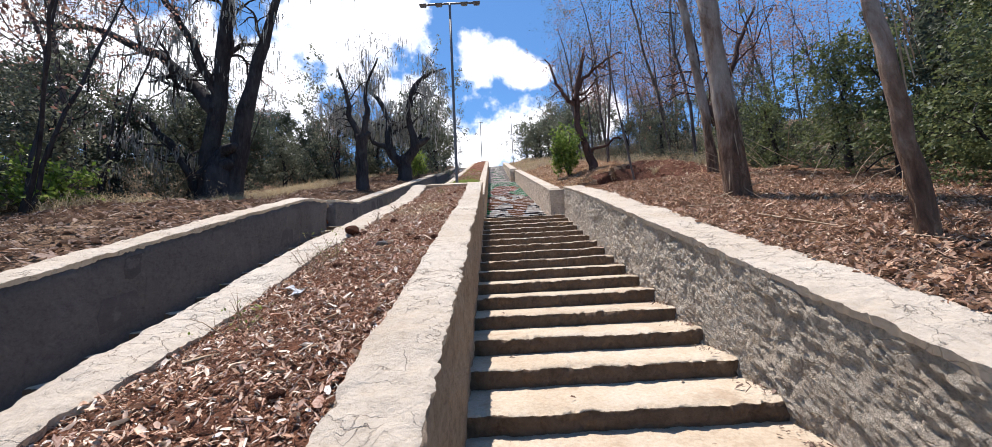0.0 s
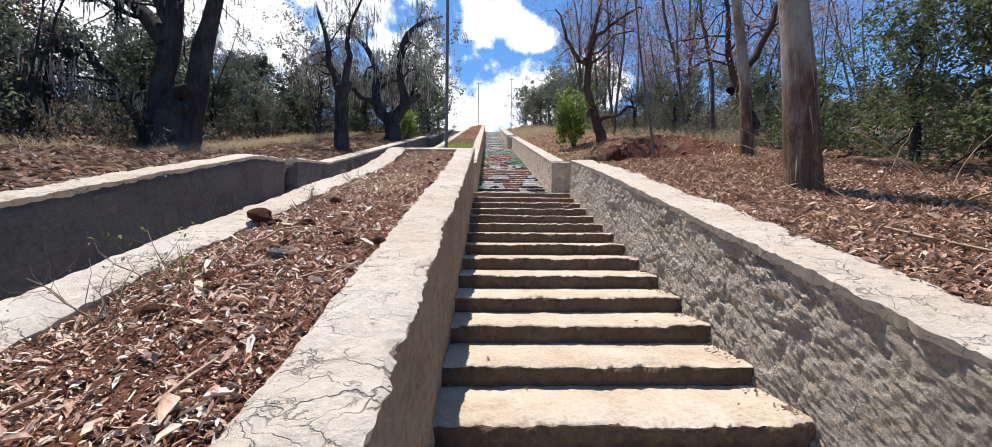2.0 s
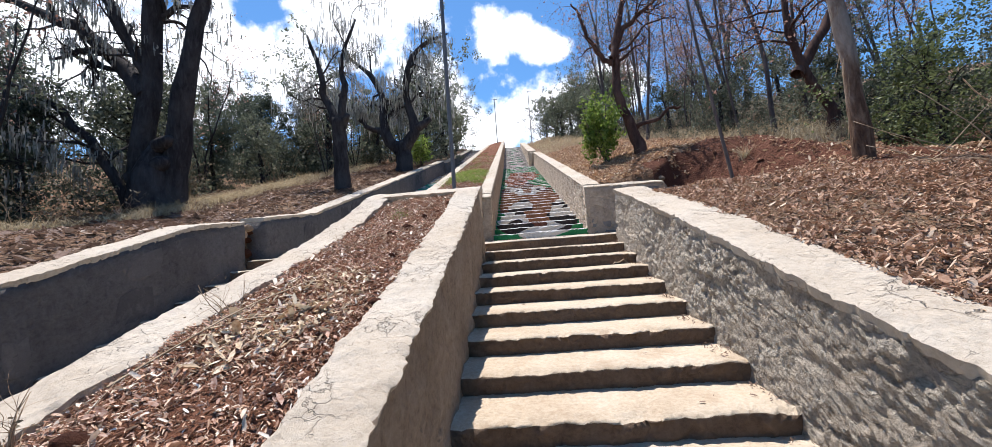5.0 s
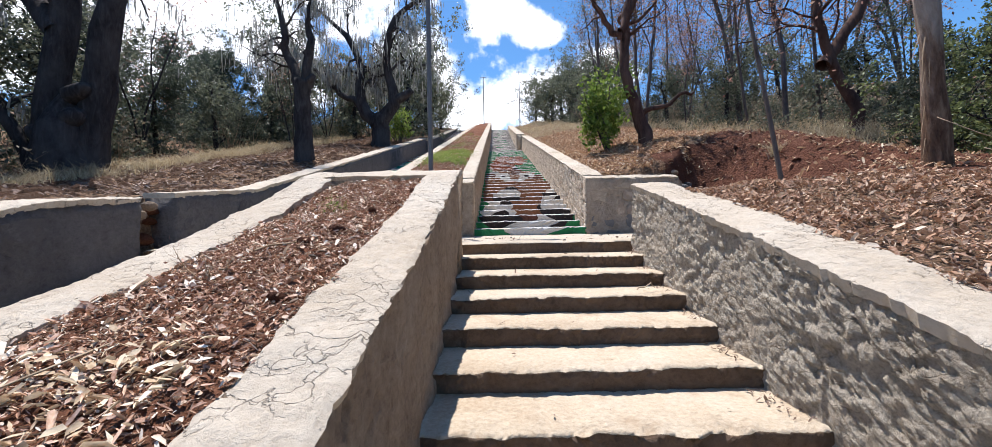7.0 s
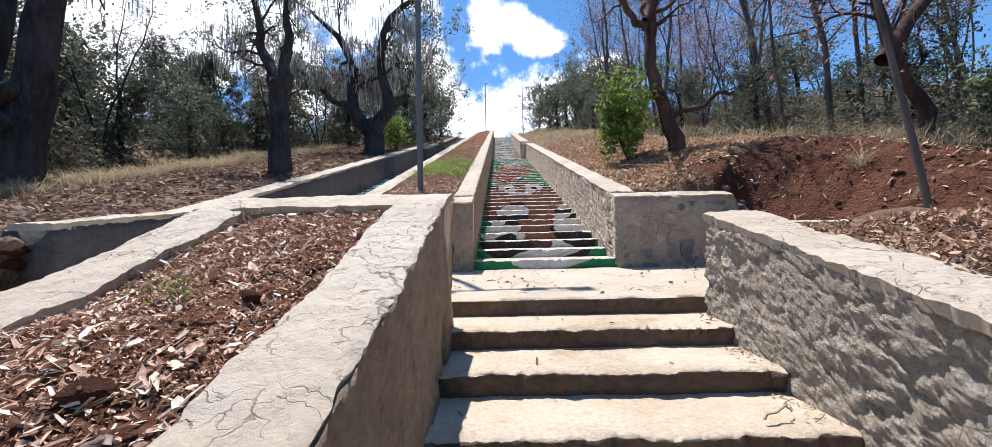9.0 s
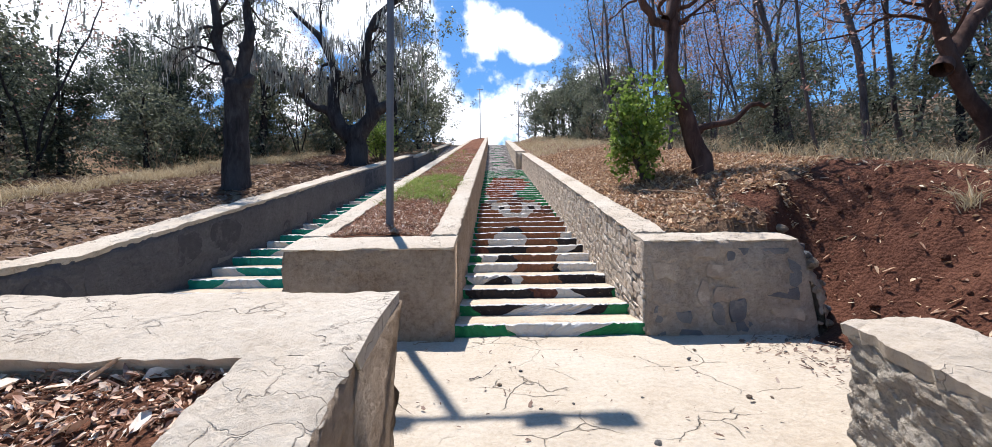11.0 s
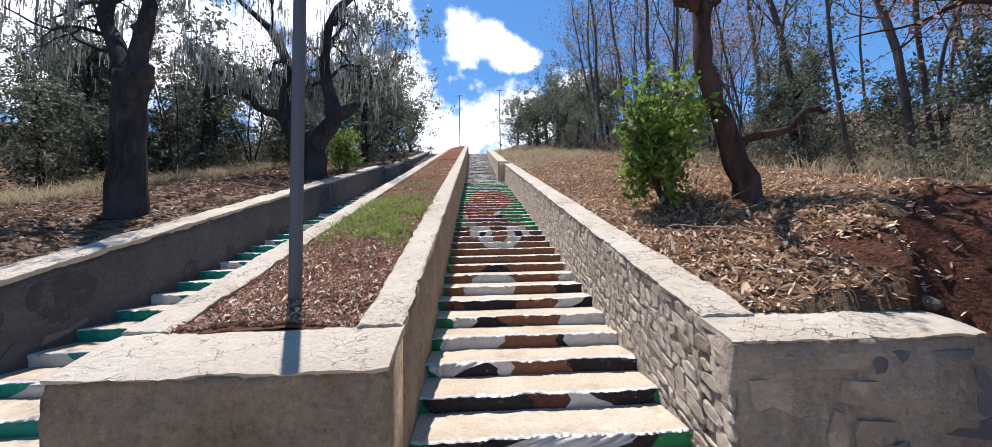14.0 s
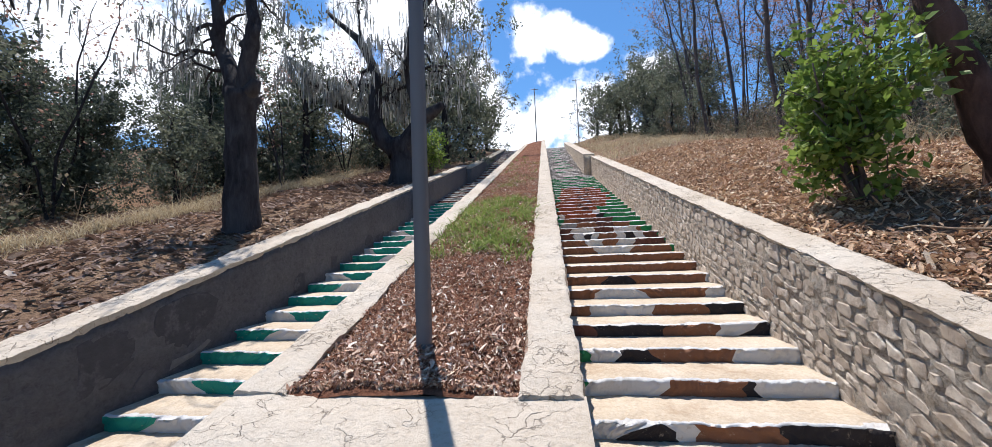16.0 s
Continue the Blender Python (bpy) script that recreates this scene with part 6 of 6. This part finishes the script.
leaf_scatter("bark_crumbs", "fine red-brown bark and soil crumbs in the lower planter", "bark crumbs", spots(41, 70000, -1.52, -0.50, 0.3, 8.45, bed_top, 0.012), 0.0068, 0.6, CRUMBS, 41, 0.6)
leaf_scatter("bark_crumbs", "fine red-brown bark and soil crumbs in the upper planter", "bark crumbs", spots(42, 36000, -1.72, -0.52, 11.64, 20, bed_top, 0.012, 1.6), 0.008, 0.9, CRUMBS, 42, 0.7)
leaf_scatter("wood_chips", "tan and red bark chips strewn over the lower planter", "wood chips", spots(1, 17000, -1.52, -0.50, 0.2, 8.45, bed_top, 0.022), 0.0112, 0.5, CHIPS, 1, 0.45)
leaf_scatter("wood_chips", "large pale curled bark and leaf scraps on the lower planter", "wood chips", spots(6, 2600, -1.5, -0.55, 0.4, 8.4, bed_top, 0.03, 1.0, lambda x, y, r: fbm(x * 1.7, y * 1.7, 3.0) + 0.5 * r.random() > 0.1), 0.0175, 0.45, CHIPS, 6, 0.5)
leaf_scatter("wood_chips", "tan and red bark chips strewn over the upper planter", "wood chips", spots(2, 13000, -1.72, -0.52, 11.66, 24, bed_top, 0.022, 1.8), 0.0105, 0.7, CHIPS, 2, 0.4)
leaf_scatter("wood_chips", "larger pale bark scraps on the upper planter", "wood chips", spots(8, 1700, -1.68, -0.56, 11.7, 16, bed_top, 0.03, 1.4), 0.017, 0.45, CHIPS, 8, 0.5)


leaf_scatter("dry_leaves", "drift of pale dry leaves among the bark chips", "dry leaves", spots(7, 800, -1.45, -0.62, 4.6, 6.2, bed_top, 0.03, 1.0, lambda x, y, r: math.hypot((x + 0.98) / 0.42, (y - 5.3) / 0.62) < 0.6 + 0.45 * r.random()), 0.018, 0.5, LEAF_PALE, 7, 0.5)
for ax, ay, bx, by in ((-1.42, 4.75, -1.0, 5.75), (-1.3, 5.1, -0.85, 5.2), (-0.75, 2.3, -0.58, 3.2), (-0.95, 2.9, -0.62, 3.05), (-1.3, 1.6, -0.8, 1.9), (-1.2, 3.35, -0.9, 3.6), (-1.05, 6.5, -0.7, 6.9)):
    stick("dry brown stick lying on the bark chips", (ax, ay, bed_top(ax, ay) + 0.02), (bx, by, bed_top(bx, by) + 0.03), rs.uniform(0.005, 0.009), int(ay * 100), group="sticks in the planter")


def right_keep(x, y, rng):
    if x < 2.14 and (y < 9.1 or y > 11.3):
        return False
    if 8.6 < y < 11.6 and x < 3.8:
        return False
    bare = 3.3 < x < 7.2 and 8.7 < y < 13.0 + 0.6 * fbm(x * 0.7, 5.0) - 0.7 * smooth(x, 2.5, 4.0) + 1.2 * smooth(x, 4, 6)
    bare = bare or (4.1 < x < 7.6 and 11.2 < y < 14.6 and fbm(x * 0.9, y * 0.9, 8.0) > -0.3)
    return rng.random() < (0.05 if bare else 1.0) * (1 if fbm(x * 0.8, y * 0.8, 7.0) > -0.35 else 0.45)


leaf_scatter("leaf_litter", "dry curled tan leaves heaped on the bank beside the stairs", "leaf litter", spots(3, 84000, 2.05, 7.0, 0.7, 9.0, ground_z, 0.045, 0.9, right_keep), 0.0185, 0.6, LEAF_RED, 3)
leaf_scatter("leaf_litter", "thick drift of dry tan leaves above the upper wall", "leaf litter", spots(4, 60000, 2.0, 7.5, 9.0, 24, ground_z, 0.05, 1.7, right_keep), 0.027, 0.6, LEAF_DRY, 4)
leaf_scatter("leaf_litter", "brown leaves coloured dark for tree shade on the bank above the outer wall", "leaf litter", spots(5, 26000, -10.5, -4.35, 2, 26, ground_z, 0.04, 0.9, lambda x, y, r: not 9.0 < y < 9.5 or x < -5), 0.05, 0.35, LEAF_SHADE, 5)


def blades(name, label, category, pts, height, lean, width, mat, seed):
    rng = np.random.default_rng(seed)
    n = len(pts)
    p = np.asarray(pts)
    a = rng.uniform(0, 2 * math.pi, n)
    h = height * rng.uniform(0.45, 1.25, (n, 1))
    s = np.stack([np.cos(a), np.sin(a), np.zeros(n)], 1) * width
    d = np.stack([rng.normal(0, lean, n), rng.normal(0, lean, n), np.ones(n)], 1) * h
    m = p + d * 0.55
    e = p + d + np.stack([d[:, 0] * 0.6, d[:, 1] * 0.6, -0.15 * h[:, 0]], 1)
    q = np.concatenate([np.stack([p - s, p + s, m + s * 0.8, m - s * 0.8], 1), np.stack([m - s * 0.8, m + s * 0.8, e + s * 0.15, e - s * 0.15], 1)])
    tagged(new(name, quads_mesh(name, q.reshape(-1, 3), mat)), label, category, kind="stuff")


def tufts(seed, n, x0, x1, y0, y1, z, per, r, keep=None):
    rng = random.Random(seed)
    out = []
    for x, y, zz in spots(seed, n, x0, x1, y0, y1, z, 0, 1.0, keep):
        for k in range(per):
            a, b = x + rng.gauss(0, r), y + rng.gauss(0, r)
            out.append((a, b, z(a, b) - 0.02))
    return out


blades("dry_grass", "strip of dry yellow grass along the upper edge of the bank", "grass", tufts(21, 420, -10.5, -6.6, 7, 26, ground_z, 26, 0.14, lambda x, y, r: abs(x + 8.7 - 0.03 * (y - 14)) < 0.3 + 0.5 * r.random()), 0.3, 0.45, 0.006, GRASS_DRY, 21)
blades("dry_grass", "dry pale grass near the crest", "grass", tufts(22, 420, 2.3, 7.0, 24, 42, ground_z, 18, 0.2), 0.3, 0.4, 0.008, GRASS_DRY, 22)
blades("dry_grass", "thin dry grass among the trees", "grass", tufts(24, 500, 6.8, 14.0, 12.5, 26, ground_z, 16, 0.22), 0.42, 0.4, 0.008, GRASS_DRY, 24)
blades("green_weeds", "patch of low green weeds in the upper planter", "weeds", tufts(23, 170, -1.68, -0.56, 13.0, 16.4, bed_top, 20, 0.045, lambda x, y, r: r.random() < smooth(y, 12.9, 13.8)), 0.13, 0.6, 0.006, GRASS_GREEN, 23)
blades("green_weeds", "sparse weeds further up the planter", "weeds", tufts(25, 40, -1.68, -0.56, 17.4, 26, bed_top, 14, 0.07), 0.1, 0.6, 0.006, GRASS_GREEN, 25)


# ---- small dry plants and scraps in the planters ----
def dry_sprig(x, y, height, seed, leaves, mat, label):
    rng = np.random.default_rng(seed)
    out, tips = [[], [], [], []], []
    for s in range(6):
        d = unit(np.array((*rng.normal(0, 0.6, 2), 1.0)))
        grow(rng, (*rng.normal(0, 0.02, 2), -0.03), d, height * rng.uniform(0.6, 1.1), 0.0045, 2, (0, 0, 4), out, tips, gnarl=0.5)
    tree("dry_plant", label, "plant", (x, y, bed_top(x, y)), out, TWIG, leaf_quads(rng, tips, 0.03, leaves * 2, 0.009), mat, group="dry plants in the planter", fine=3, single=False)


for i, (x, y, h, n, m) in enumerate([(-1.30, 1.9, 0.24, 26, GRASS_GREEN), (-1.25, 3.0, 0.28, 40, GRASS_GREEN), (-1.34, 4.4, 0.3, 10, BRUSH), (-1.3, 2.75, 0.32, 10, BRUSH), (-1.1, 6.3, 0.22, 18, LEAF_RUST), (-1.0, 7.35, 0.16, 60, GRASS_GREEN), (-1.32, 5.3, 0.24, 16, BRUSH), (-1.3, 8.2, 0.22, 8, BRUSH)]):
    dry_sprig(x, y, h, 300 + i, n, m, "small dry twiggy plant with few leaves" if m is not GRASS_GREEN else "small dry plant with green leaf tips")


def paper_scrap(x, y, s, seed):
    rng = np.random.default_rng(seed)
    bm = bmesh.new()
    bmesh.ops.create_grid(bm, x_segments=6, y_segments=6, size=s)
    for v in bm.verts:
        v.co.z += 0.03 * noise.noise(v.co * 22 + Vector((seed, 0, 0))) + 0.012
        v.co.x += 0.015 * noise.noise(v.co * 30 + Vector((0, seed, 0)))
    bmesh.ops.solidify(bm, geom=bm.faces[:], thickness=0.002)
    me = bpy.data.meshes.new("paper_scrap")
    bm.to_mesh(me)
    bm.free()
    me.materials.append(PAPER)
    ob = new("paper_scrap", me)
    ob.matrix_basis = pose(x, y, bed_top(x, y) + 0.015, rng.uniform(-10, 10), rng.uniform(-10, 10), rng.uniform(0, 90))
    tagged(ob, "crumpled white paper scrap among the wood chips", "litter", "paper scraps")


paper_scrap(-1.25, 2.35, 0.05, 1)
paper_scrap(-1.18, 2.28, 0.035, 2)
paper_scrap(-1.2, 5.55, 0.02, 3)


# ---- debris on the steps and the landing ----
def tread_z(y):
    if y < LAND_0:
        return -RISE1 * math.ceil((LAND_0 - y) / RUN1)
    if y < LAND_1:
        return LAND_RISE * (y - LAND_0) / (LAND_1 - LAND_0)
    return LAND_RISE + RISE2 * (1 + math.floor((y - LAND_1) / RUN2))


def edge_spots(seed, n, x0, x1, y0, y1):
    rng = random.Random(seed)
    out = []
    while len(out) < n:
        x, y = rng.uniform(x0, x1), rng.uniform(y0, y1)
        k = ((LAND_0 - y) / RUN1) % 1.0 if y < LAND_0 else 0.3
        if y < LAND_0 and not 0.05 < k < 0.85:
            continue
        out.append((x, y, tread_z(y) + 0.014))
    return out


leaf_scatter("step_debris", "dry crumbs of leaf and earth along the wall's foot", "debris", edge_spots(31, 700, 1.58, 1.74, 0.5, 9.0), 0.012, 0.5, LEAF_SHADE, 31)
leaf_scatter("step_debris", "few scattered dry leaves and crumbs on the steps", "debris", edge_spots(32, 90, -0.1, 1.6, 0.5, 9.0), 0.014, 0.4, LEAF_SHADE, 32)
leaf_scatter("landing_debris", "scattered leaf crumbs and earth on the landing", "debris", edge_spots(33, 160, -1.9, 2.6, 9.2, 11.1), 0.013, 0.4, LEAF_SHADE, 33)
leaf_scatter("landing_debris", "dry leaves and red earth at the bank's foot", "debris", edge_spots(34, 420, 2.5, 3.4, 9.2, 11.2), 0.02, 0.4, LEAF_SHADE, 34)
for i in range(46):
    x, y = rs.uniform(3.4, 5.6), rs.uniform(9.1, 12.4)
    rock("loose clod of red earth on the bank", ROCK_RED[i % 3], x, y, ground_z(x, y) - 0.02, rs.uniform(0.03, 0.09), "clods on the bank")
for i in range(12):
    px, py = rs.uniform(4.6, 6.4), rs.uniform(5.2, 8.2)
    a, ln = rs.uniform(0, 6.28), rs.uniform(0.9, 1.8)
    stick("long thin dry branch arching out of the undergrowth", on_ground(px, py, -0.02), (px + ln * math.cos(a), py + 0.6 * ln * math.sin(a), ground_z(px, py) + rs.uniform(0.4, 1.2)), rs.uniform(0.006, 0.011), 160 + i, "dry_branch", "arching dry branches")
stick("thin dark twig lying on the landing", (-0.02, 10.12, 0.04), (0.14, 10.25, 0.045), 0.006, 81, mat=BARK_THIN)
stick("dry curled leaf stalk lying on a step", (1.35, 7.85, -RISE1 * 3 + 0.03), (1.52, 7.9, -RISE1 * 3 + 0.05), 0.008, 82)
stick("long thin twig lying against the planter", (-0.62, 11.0, 0.07), (-0.3, 11.08, 0.07), 0.006, 83)
blades("dry_grass", "dry pale grass tussock on the dirt bank", "grass", tufts(26, 3, 4.75, 4.95, 11.0, 11.2, ground_z, 22, 0.03), 0.26, 0.5, 0.005, GRASS_DRY, 26)
